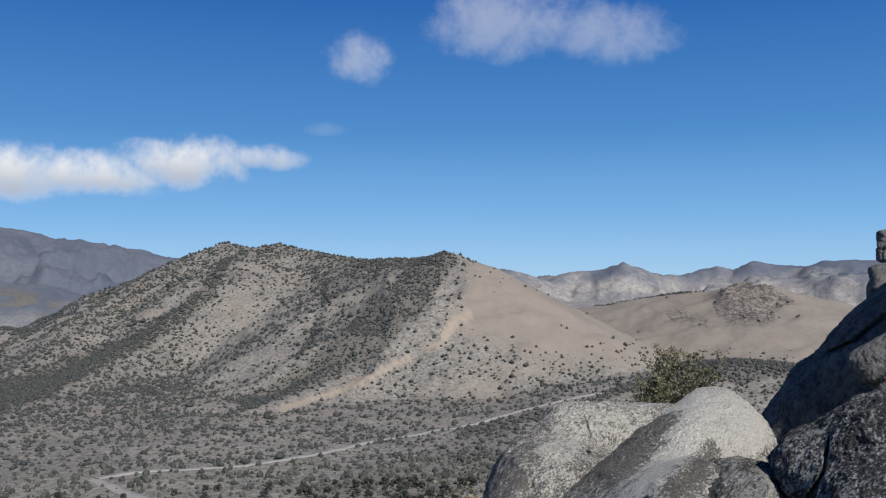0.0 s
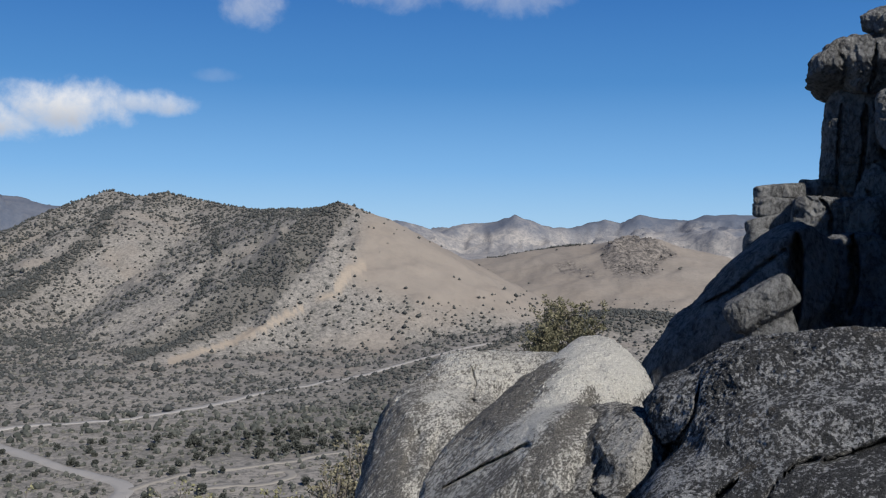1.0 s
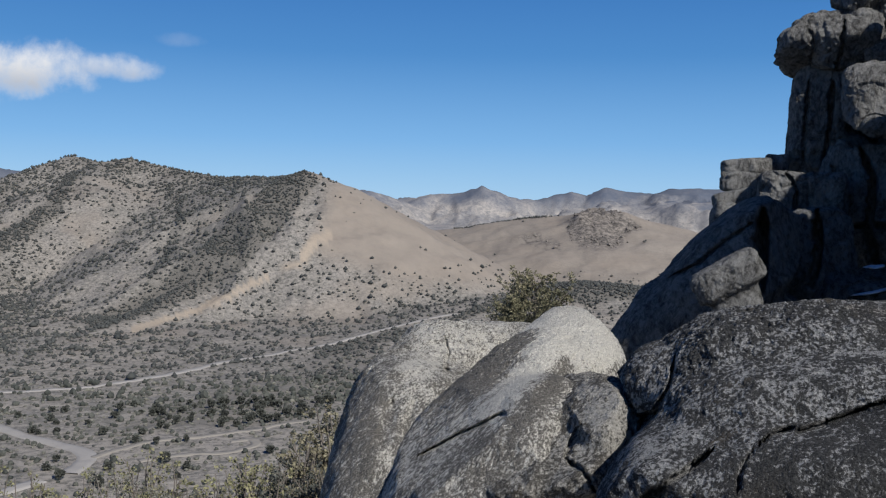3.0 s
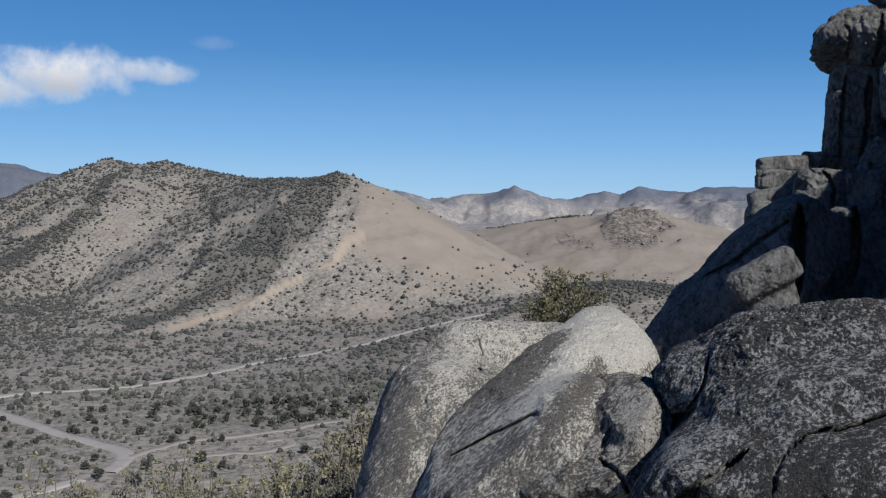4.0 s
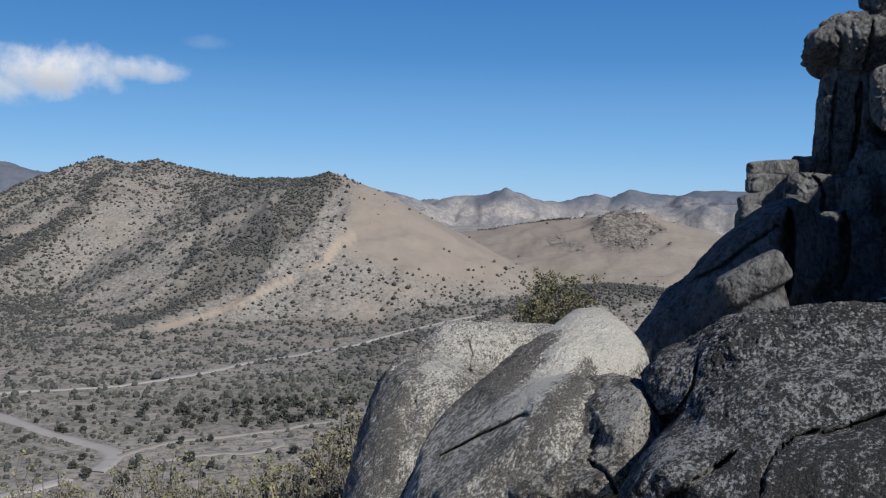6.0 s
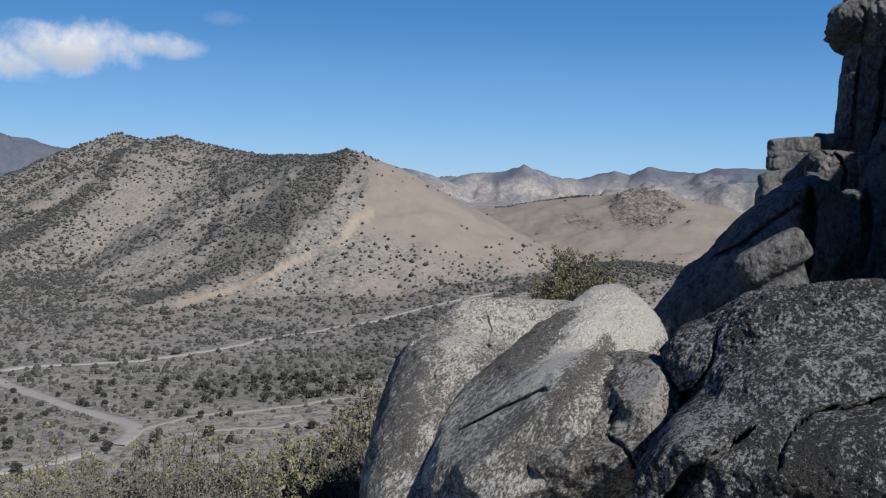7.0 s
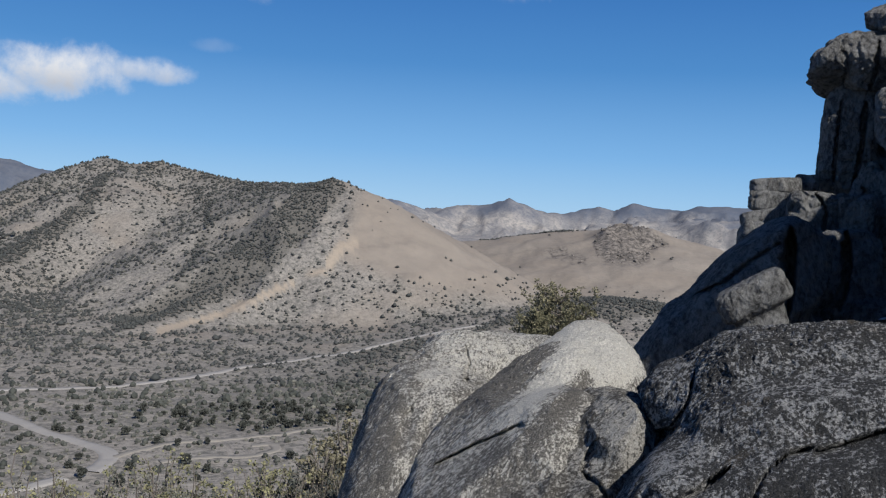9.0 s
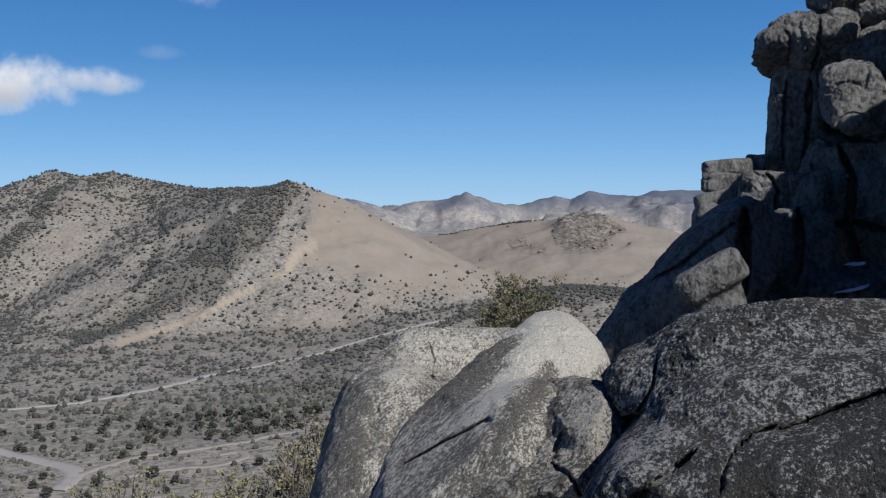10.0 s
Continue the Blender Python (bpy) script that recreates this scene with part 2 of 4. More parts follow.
def granite(name, pale, dark, lichen, patch, warm=0.3, streak=(1, 1, 1), tilt=0.0, turn=0.0, salt=1.0, soft=0.04, bump=0.022):
    """Coarse weathered granite. lichen: how much of it is dark lichen, patch: metres across its spots, streak: how they are drawn out, tilt: which way,
    turn: bearing of the drawn-out spots, salt: how strong the dark grains are, soft: how the spots fade out."""
    m, n = material(name)
    at = n.add("ShaderNodeTexCoord").outputs["Object"]
    stain_light = n.add("ShaderNodeAttribute", {"attribute_name": "stain_light"}).outputs["Fac"]
    laid = n.add("ShaderNodeMapping", None, Vector=at, Rotation=(0, radians(tilt), radians(turn))).outputs[0]
    drawn = n.vec("MULTIPLY", laid, streak)
    grain = n.noise(at, 85.0, 3.0, 0.75)
    speck = n.noise(drawn, 1.0 / patch, 4.0, 0.72, 0.3)
    blotch = n.noise(drawn, 0.22 / patch, 4.0, 0.65, 0.4)
    broad = n.noise(at, 1.1, 4.0, 0.6, 0.5)
    stone = n.mix(n.step(grain, 0.36, 0.64), rgb(*[(1 - 0.40 * salt) * v for v in pale]), rgb(*[(1 + 0.15 * salt) * v for v in pale]))
    stone = n.mix(n.step(broad, 0.48, 0.68, 0.0, warm), stone, rgb(0.36, 0.29, 0.19))
    grown = n.math("ADD", n.math("MULTIPLY", speck, 0.56), n.math("ADD", n.math("MULTIPLY", blotch, 0.30), n.math("MULTIPLY", broad, 0.14)))
    # outlined zones: real stains, plus light and shade painted into the tone
    grown = n.math("ADD", grown, n.math("MULTIPLY", stain_light, 0.11))
    edge = 0.58 - 0.16 * lichen
    crust = n.step(grown, edge - soft, edge + soft)
    black = n.mix(n.step(grain, 0.38, 0.66), rgb(*[0.45 * v for v in dark]), rgb(*[1.9 * v for v in dark]))
    color = n.mix(n.math("MULTIPLY", crust, 0.88), stone, black)
    rusty = n.step(n.noise(at, 2.6, 4.0, 0.65, 0.4), 0.58, 0.70, 0.0, warm)
    color = n.mix(n.math("MULTIPLY", rusty, crust), color, rgb(0.17, 0.135, 0.085))
    flakes = n.step(n.noise(at, 26.0, 4.0, 0.72, 0.3), 0.60, 0.68, 0.0, 0.65)
    color = n.mix(flakes, color, rgb(*[0.9 * v for v in pale]))
    relief = n.math("ADD", n.math("MULTIPLY", speck, 0.9), n.math("ADD", n.math("MULTIPLY", grain, 0.5), n.math("MULTIPLY", blotch, 0.8)))
    finish(n, color, 0.93, relief, 1.0, bump, 0.15)
    return m


GRANITE_PALE = granite("pale_granite", (0.640, 0.612, 0.540), (0.085, 0.078, 0.068), 0.58, 0.022, 0.08, (1.4, 1.0, 0.6), tilt=-30, salt=0.75, soft=0.05, bump=0.036)
GRANITE_MIXED = granite("weathered_granite", (0.430, 0.412, 0.370), (0.050, 0.046, 0.040), 0.62, 0.022, 0.22, (1.2, 1.0, 0.7), tilt=-30, salt=0.9, soft=0.045, bump=0.040)
GRANITE_DARK = granite("lichened_granite", (0.400, 0.398, 0.385), (0.014, 0.014, 0.014), 0.70, 0.020, 0.35, (1.0, 0.75, 0.85), turn=28, soft=0.03, bump=0.055)
GRANITE_CRAG = granite("crag_granite", (0.350, 0.346, 0.330), (0.036, 0.035, 0.034), 0.42, 0.12, 0.04, (1.2, 1.0, 0.7), soft=0.11, bump=0.13)


def make_land_material():
    m, n = material("dry_hillside")
    at = n.add("ShaderNodeTexCoord").outputs["Object"]
    cover = n.add("ShaderNodeAttribute", {"attribute_name": "cover"}).outputs
    parts, woods_haze = n.add("ShaderNodeSeparateColor", None, Color=cover["Color"]).outputs, cover["Alpha"]
    sand, scar, rock = parts[0], parts[1], parts[2]
    far = n.add("ShaderNodeAttribute", {"attribute_name": "range"}).outputs["Fac"]
    broad = n.noise(at, 0.012, 5.0, 0.6, 0.5)
    mid = n.noise(at, 0.09, 5.0, 0.65)
    fine = n.noise(at, 0.55, 5.0, 0.75)
    soil = n.mix(n.step(broad, 0.38, 0.64), rgb(0.228, 0.212, 0.192), rgb(0.300, 0.272, 0.240))
    soil = n.mix(n.step(mid, 0.45, 0.70, 0.0, 0.6), soil, rgb(0.165, 0.156, 0.138))
    soil = n.mix(n.step(fine, 0.50, 0.66, 0.0, 0.75), soil, rgb(0.105, 0.101, 0.088))
    mottle = n.noise(at, 0.30, 4.0, 0.75, 0.4)
    soil = n.mix(n.step(mottle, 0.50, 0.60, 0.0, 0.8), soil, rgb(0.112, 0.111, 0.098))
    soil = n.mix(n.step(mottle, 0.47, 0.38, 0.0, 0.8), soil, rgb(0.320, 0.296, 0.258))
    bare = n.mix(n.step(mid, 0.35, 0.70), rgb(0.268, 0.230, 0.190), rgb(0.232, 0.202, 0.170))
    bare = n.mix(n.step(broad, 0.42, 0.62, 0.0, 0.5), bare, rgb(0.292, 0.256, 0.215))
    bare = n.mix(n.step(fine, 0.54, 0.76, 0.0, 0.35), bare, rgb(0.215, 0.184, 0.153))
    color = n.mix(sand, soil, bare)
    # dark needle cover under the thickets, with the shade there put into its colour
    shaded_litter = n.mix(n.step(fine, 0.35, 0.65), rgb(0.090, 0.086, 0.078), rgb(0.160, 0.148, 0.130))
    color = n.mix(n.math("MULTIPLY", woods_haze, n.step(mottle, 0.62, 0.45, 0.45, 0.95)), color, shaded_litter)
    color = n.mix(scar, color, n.mix(n.step(fine, 0.4, 0.7), rgb(0.360, 0.302, 0.236), rgb(0.300, 0.254, 0.203)))
    crag = n.mix(n.step(n.noise(at, 0.16, 6.0, 0.7), 0.40, 0.62), rgb(0.090, 0.082, 0.075), rgb(0.255, 0.226, 0.196))
    color = n.mix(rock, color, crag)
    # air haze painted into the far land's colour: paler and bluer
    hazed_land = n.mix(n.step(n.noise(at, 0.006, 7.0, 0.68, 0.5), 0.40, 0.62), rgb(0.235, 0.230, 0.232), rgb(0.385, 0.355, 0.320))
    hazed_land = n.mix(n.step(n.noise(at, 0.04, 6.0, 0.78), 0.47, 0.58, 0.0, 0.42), hazed_land, rgb(0.105, 0.117, 0.140))
    hazed_land = n.mix(n.step(n.noise(at, 0.11, 4.0, 0.75), 0.50, 0.62, 0.0, 0.42), hazed_land, rgb(0.095, 0.108, 0.132))
    hazed_land = n.mix(n.step(n.noise(at, 0.021, 6.0, 0.75, 0.6), 0.55, 0.66, 0.0, 0.55), hazed_land, rgb(0.400, 0.380, 0.350))
    # far woods, their blue is haze put into the colour
    hazed_land = n.mix(n.math("MULTIPLY", woods_haze, 0.78), hazed_land, rgb(0.072, 0.096, 0.142))
    color = n.mix(n.step(far, 0.0, 1.0, 0.0, 0.92), color, hazed_land)
    relief = n.math("ADD", n.math("MULTIPLY", mid, 2.0), fine)
    finish(n, color, 0.95, relief, 0.35, 1.2, 0.1)
    return m


def leafy(name, a, b, rough=0.75):
    """Leaves or scrub whose tone changes from clump to clump."""
    m, n = material(name)
    at = n.add("ShaderNodeTexCoord").outputs["Object"]
    piece = n.add("ShaderNodeNewGeometry").outputs["Random Per Island"]
    tone = n.mix(piece, rgb(*a), rgb(*b))
    tone = n.mix(n.step(n.noise(at, 2.2, 3.0), 0.4, 0.7, 0.0, 0.45), tone, rgb(*[0.55 * v for v in a]))
    finish(n, tone, rough, None, gloss=0.15)
    return m


def make_bark():
    m, n = material("grey_bark")
    at = n.add("ShaderNodeTexCoord").outputs["Object"]
    grain = n.noise(at, 30.0, 5.0, 0.7, 1.0)
    finish(n, n.mix(grain, rgb(0.10, 0.085, 0.07), rgb(0.26, 0.23, 0.20)), 0.9, grain, 0.6, 0.01)
    return m


def make_road_material(name, a, b):
    m, n = material(name)
    at = n.add("ShaderNodeTexCoord").outputs["Object"]
    grit, worn = n.noise(at, 1.3, 5.0, 0.7), n.noise(at, 0.09, 4.0)
    color = n.mix(worn, rgb(*a), rgb(*b))
    finish(n, n.mix(n.step(grit, 0.5, 0.8, 0.0, 0.4), color, rgb(0.20, 0.175, 0.15)), 0.95, grit, 0.3, 0.1, 0.1)
    return m


def make_snow():
    m, n = material("old_snow")
    at = n.add("ShaderNodeTexCoord").outputs["Object"]
    grain = n.noise(at, 18.0, 4.0, 0.6)
    finish(n, n.mix(grain, rgb(0.72, 0.76, 0.82), rgb(0.86, 0.88, 0.90)), 0.6, grain, 0.4, 0.02, 0.3)
    return m


LAND = make_land_material()
# far junipers, greyed a little: haze put into their colour
JUNIPER_HAZE = leafy("hazed_juniper", (0.056, 0.060, 0.057), (0.100, 0.102, 0.094))
JUNIPER = leafy("juniper_green", (0.055, 0.060, 0.052), (0.110, 0.112, 0.095))
CRAG_ROCK = leafy("brown_crag", (0.130, 0.118, 0.105), (0.290, 0.258, 0.225), 0.95)
SAGE = leafy("grey_sage", (0.140, 0.139, 0.115), (0.225, 0.218, 0.178))
PINYON = leafy("pinyon_needles", (0.085, 0.090, 0.055), (0.290, 0.262, 0.165))
RABBITBRUSH = leafy("yellow_brush", (0.175, 0.175, 0.095), (0.320, 0.300, 0.170))
OAKBRUSH = leafy("brown_brush", (0.160, 0.148, 0.095), (0.285, 0.258, 0.175))
BARK = make_bark()
GRAVEL = make_road_material("gravel_road", (0.30, 0.285, 0.265), (0.35, 0.33, 0.305))
TRACK = make_road_material("dirt_track", (0.28, 0.258, 0.225), (0.24, 0.222, 0.195))
SNOW = make_snow()


# ---- mesh helpers ----
def mesh_from(name, verts, faces, mat, smooth_faces=True):
    """faces: an array of one polygon size."""
    verts, faces = np.asarray(verts, np.float32), np.asarray(faces, np.int32)
    me = bpy.data.meshes.new(name)
    me.vertices.add(len(verts))
    me.vertices.foreach_set("co", verts.ravel())
    me.loops.add(faces.size)
    me.loops.foreach_set("vertex_index", faces.ravel())
    me.polygons.add(len(faces))
    me.polygons.foreach_set("loop_start", np.arange(0, faces.size, faces.shape[1], dtype=np.int32))
    me.polygons.foreach_set("use_smooth", np.full(len(faces), smooth_faces))
    me.materials.append(mat)
    me.update(calc_edges=True)
    return me


def empty(name, place):
    ob = new(name)
    ob.location = place
    ob.empty_display_size = 0.2
    return ob


def child(name, me, parent, label=""):
    ob = new(name, me)
    ob.parent = parent
    return tagged(ob, label)


def ball(level):
    """Directions and triangles of a fine round ball."""
    bm = bmesh.new()
    bmesh.ops.create_icosphere(bm, subdivisions=level, radius=1.0)
    v = np.array([x.co for x in bm.verts])
    f = np.array([[x.index for x in t.verts] for t in bm.faces])
    bm.free()
    return v, f


def tuft():
    """A coarse five-sided crown for bushes far off."""
    a = np.arange(5) * 2 * np.pi / 5
    v = np.concatenate([np.stack([np.cos(a), np.sin(a), np.full(5, -0.05)], 1), [[0.1, 0.0, 0.85], [0.0, 0.0, -0.9]]])
    f = [(k, (k + 1) % 5, 5) for k in range(5)] + [((k + 1) % 5, k, 6) for k in range(5)]
    return v, np.array(f)


BALLS = {k: ball(k) for k in (1, 2, 5, 6, 7, 8)}
BALLS[0] = tuft()


# ---- the land: one sheet from the lookout to the horizon ----
def belt(az, el, points, half):
    """1 inside a belt, 0 outside."""
    best = np.full(len(az), 1e9)
    for (a0, e0), (a1, e1) in zip(points[:-1], points[1:]):
        da, de = a1 - a0, e1 - e0
        t = np.clip(((az - a0) * da + (el - e0) * de) / (da * da + de * de), 0, 1)
        best = np.minimum(best, np.hypot(az - a0 - t * da, el - e0 - t * de))
    return smooth(best, half * 1.15, half * 0.7)


def zone(az, el, points, soft):
    """1 inside an outline given by bearings and heights, 0 outside, with a soft edge."""
    best, within = np.full(len(az), 1e9), np.zeros(len(az), bool)
    for (a0, e0), (a1, e1) in zip(points, points[1:] + points[:1]):
        da, de = a1 - a0, e1 - e0
        t = np.clip(((az - a0) * da + (el - e0) * de) / (da * da + de * de), 0, 1)
        best = np.minimum(best, np.hypot(az - a0 - t * da, el - e0 - t * de))
        if de:
            within ^= ((el < e0) != (el < e1)) & (az < a0 + da * (el - e0) / de)
    return smooth(np.where(within, best, -best), -soft, soft)


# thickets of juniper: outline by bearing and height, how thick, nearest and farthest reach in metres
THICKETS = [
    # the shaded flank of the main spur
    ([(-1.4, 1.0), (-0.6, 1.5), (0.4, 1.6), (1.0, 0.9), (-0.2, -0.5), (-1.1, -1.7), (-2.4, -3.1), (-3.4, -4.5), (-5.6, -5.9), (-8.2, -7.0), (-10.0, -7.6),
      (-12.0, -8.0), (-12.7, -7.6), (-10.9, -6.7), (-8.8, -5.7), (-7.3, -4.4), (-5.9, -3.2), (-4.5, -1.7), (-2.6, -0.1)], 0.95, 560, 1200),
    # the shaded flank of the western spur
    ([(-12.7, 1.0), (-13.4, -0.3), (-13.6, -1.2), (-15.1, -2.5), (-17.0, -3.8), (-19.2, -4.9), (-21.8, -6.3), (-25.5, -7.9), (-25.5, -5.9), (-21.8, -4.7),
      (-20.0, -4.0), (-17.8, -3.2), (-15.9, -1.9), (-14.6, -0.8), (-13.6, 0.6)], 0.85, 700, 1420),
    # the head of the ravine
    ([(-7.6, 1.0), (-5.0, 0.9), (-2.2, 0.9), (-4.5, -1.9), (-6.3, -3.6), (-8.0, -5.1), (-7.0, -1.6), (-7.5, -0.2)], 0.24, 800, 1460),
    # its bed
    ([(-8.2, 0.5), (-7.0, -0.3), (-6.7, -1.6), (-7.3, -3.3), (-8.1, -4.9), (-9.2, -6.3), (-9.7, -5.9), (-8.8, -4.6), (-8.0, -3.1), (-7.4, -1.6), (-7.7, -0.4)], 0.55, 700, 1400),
    # the low ridge in the valley, thick with trees
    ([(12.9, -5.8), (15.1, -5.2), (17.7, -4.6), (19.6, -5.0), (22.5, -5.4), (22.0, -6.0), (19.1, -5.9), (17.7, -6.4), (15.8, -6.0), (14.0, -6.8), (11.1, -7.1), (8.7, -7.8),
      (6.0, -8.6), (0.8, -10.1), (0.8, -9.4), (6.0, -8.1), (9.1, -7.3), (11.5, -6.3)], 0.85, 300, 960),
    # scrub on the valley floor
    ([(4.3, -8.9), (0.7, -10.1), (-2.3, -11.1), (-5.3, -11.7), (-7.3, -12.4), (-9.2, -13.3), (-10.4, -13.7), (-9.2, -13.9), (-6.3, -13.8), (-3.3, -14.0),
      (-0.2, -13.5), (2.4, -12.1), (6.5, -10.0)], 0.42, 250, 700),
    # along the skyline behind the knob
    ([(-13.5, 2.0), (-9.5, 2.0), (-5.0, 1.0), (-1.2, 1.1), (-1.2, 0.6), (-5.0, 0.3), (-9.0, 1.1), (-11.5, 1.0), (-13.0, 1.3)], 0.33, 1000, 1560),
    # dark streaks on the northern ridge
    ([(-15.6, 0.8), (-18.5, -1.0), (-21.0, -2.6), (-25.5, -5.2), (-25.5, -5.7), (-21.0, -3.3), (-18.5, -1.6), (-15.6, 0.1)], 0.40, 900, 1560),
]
# bare ground and broken rock: outlines by bearing and height
BARE = [(2.0, 1.2), (4.5, 0.6), (8.0, -1.3), (11.0, -2.7), (14.0, -3.6), (16.5, -4.6), (12.3, -5.6), (9.4, -5.4), (6.2, -5.1), (3.8, -4.5), (1.7, -3.8), (0.7, -3.4), (1.1, -1.6), (1.5, 0.2)]
PALE_RISE = [(-42, -0.3), (-25, -0.6), (-23.8, -0.7), (-21.6, -1.7), (-23, -2.1), (-42, -1.9)]
PALE_MOUND = [(-42, -2.2), (-25.2, -3.0), (-23.3, -3.9), (-22.4, -4.5), (-23.2, -6.0), (-42, -6.0)]
KNOLL = [(16.0, -1.3), (16.9, -0.5), (18.1, -0.3), (19.7, -0.8), (20.7, -1.5), (19.7, -1.9), (19.4, -2.6), (18.6, -3.3), (17.4, -3.3), (16.4, -2.6)]
OUTCROP = [(13.1, -2.3), (14.0, -1.9), (14.8, -2.1), (15.8, -2.6), (15.9, -3.1), (14.8, -2.9), (13.4, -2.7)]


def thicket(az, el, r, wob, rag, soft=0.18):
    """How thick the junipers stand, 0..1."""
    out = np.zeros(len(az))
    for points, thick, lo, hi in THICKETS:
        m = (r > lo) & (r < hi)
        if m.any():
            out[m] = np.maximum(out[m], thick * zone(az[m] + 0.28 * wob[m] + 0.18 * rag[m], el[m] + 0.22 * wob[m] + 0.12 * rag[m], points, soft))
    return out


def cover_of(x, y, z):
    """Bare sand, scar, crag and distance, each 0..1, over the land."""
    r, az = np.hypot(x, y), np.degrees(np.arctan2(x, y))
    p = np.stack([x, y, z], 1)
    wob = fbm(p / 45, 4, 51)
    rag = fbm(p / 9, 3, 53)
    el = np.degrees(np.arctan2(z - EYE.z, r))
    hill = smooth(r, 700, 760) * smooth(r, 1330, 1250)
    sand = hill * zone(az + 0.3 * wob + 0.15 * rag, el + 0.4 * wob + 0.2 * rag, BARE, 0.8)
    sand = np.maximum(sand, smooth(r, 1120, 1230) * smooth(r, 2100, 1900) * smooth(az, 3.5, 5.0) * (0.85 + 0.25 * wob))
    sand = np.maximum(sand, smooth(wob, 0.05, 0.5) * 0.6 * smooth(r, 2000, 1000) * smooth(r, 500, 700))
    sand = np.maximum(sand, 0.9 * smooth(r, 1250, 1330) * zone(az + 0.3 * wob, el + 0.3 * wob, PALE_MOUND, 0.25) * smooth(wob + 0.5 * rag, -0.30, 0.0))
    sand = np.maximum(sand, smooth(r, 1750, 1850) * zone(az + 0.6 * wob, el + 0.6 * wob, PALE_RISE, 0.3) * smooth(wob + 0.4 * rag, -0.2, 0.15))
    scar = np.zeros(len(x))
    for points, half in SCAR:
        scar = np.maximum(scar, belt(az + 0.12 * wob, el + half * (0.5 * wob + 0.7 * rag), points, half))
    scar = scar * smooth(r, 600, 640) * smooth(r, 1020, 990)
    on_hill = smooth(r, 1300, 1400) * smooth(r, 1800, 1700)
    crag = smooth(fbm(p / 60, 5, 61), 0.35, 0.6) * smooth(r, 500, 900) * (1 - hill * 0.8) * (1 - on_hill)
    broken = np.maximum(zone(az + 0.35 * wob + 0.2 * rag, el + 0.3 * wob + 0.2 * rag, KNOLL, 0.12), 0.9 * zone(az + 0.3 * rag, el + 0.25 * rag, OUTCROP, 0.15) * smooth(rag, -0.25, 0.1))
    crag = np.maximum(crag, on_hill * broken)
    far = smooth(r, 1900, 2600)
    # far woods, widened on the left to carry its painted blue haze
    woods_haze = smooth(z + 85 * fbm(p / 140, 6, 91, 0.66) + 95 * smooth(az, -8, -13), -50, 40) * smooth(r, 1700, 1900)
    woods_haze = np.maximum(woods_haze, thicket(az, el, r, wob, rag))
    # the hollow on the far left gets the same woods and painted haze as the ridge behind it
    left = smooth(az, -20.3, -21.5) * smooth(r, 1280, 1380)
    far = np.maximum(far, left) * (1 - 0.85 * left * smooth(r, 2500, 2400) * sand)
    woods_haze = np.maximum(woods_haze, 0.8 * left * smooth(fbm(p / 110, 5, 93, 0.6), -0.1, 0.25) * (1 - sand))
    return sand, scar, crag, far, woods_haze


# the bare slide on the main hill: bearing and height of points along it, half its width in degrees
SCAR = [
    ([(1.5, -2.5), (0.7, -2.75), (0.2, -3.6)], 0.36),
    ([(0.2, -3.6), (-0.2, -4.2), (-0.8, -4.5), (-2.9, -5.4)], 0.17),
    ([(-2.9, -5.4), (-4.4, -6.1), (-6.0, -6.9), (-7.8, -7.5), (-9.7, -8.0)], 0.20),
]


def make_land():
    fine = np.linspace(-31, 43, 570)
    rest = np.linspace(43, 329, 72)[1:-1]
    az = np.radians(np.r_[fine, rest])
    step = lambda a, b, k: np.exp(np.linspace(math.log(a), math.log(b), k, endpoint=False))
    r = np.r_[[0.004], step(0.5, 150, 85), step(150, 1150, 250), step(1150, 1900, 60), step(1900, 4960, 150), 4960.0]
    aa, rr = np.meshgrid(az, r)
    x, y = (rr * np.sin(aa)).ravel(), (rr * np.cos(aa)).ravel()
    z = land(x, y)
    n, k = len(az), len(r)
    i, j = np.meshgrid(np.arange(k - 1), np.arange(n), indexing="ij")
    a, b = i * n + j, i * n + (j + 1) % n
    faces = np.stack([a, b, b + n, a + n], -1).reshape(-1, 4)[:, ::-1]
    me = mesh_from("ground", np.stack([x, y, z], 1), faces, LAND)
    sand, scar, crag, far, woods_haze = cover_of(x, y, z)
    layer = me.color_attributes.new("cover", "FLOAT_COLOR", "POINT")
    layer.data.foreach_set("color", np.stack([sand, scar, crag, woods_haze], 1).astype(np.float32).ravel())
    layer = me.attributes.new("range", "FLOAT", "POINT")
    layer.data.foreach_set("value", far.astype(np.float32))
    tagged(new("ground", me), "dry desert hillsides and valley floor below a rocky lookout", "ground", kind="structure")


make_land()


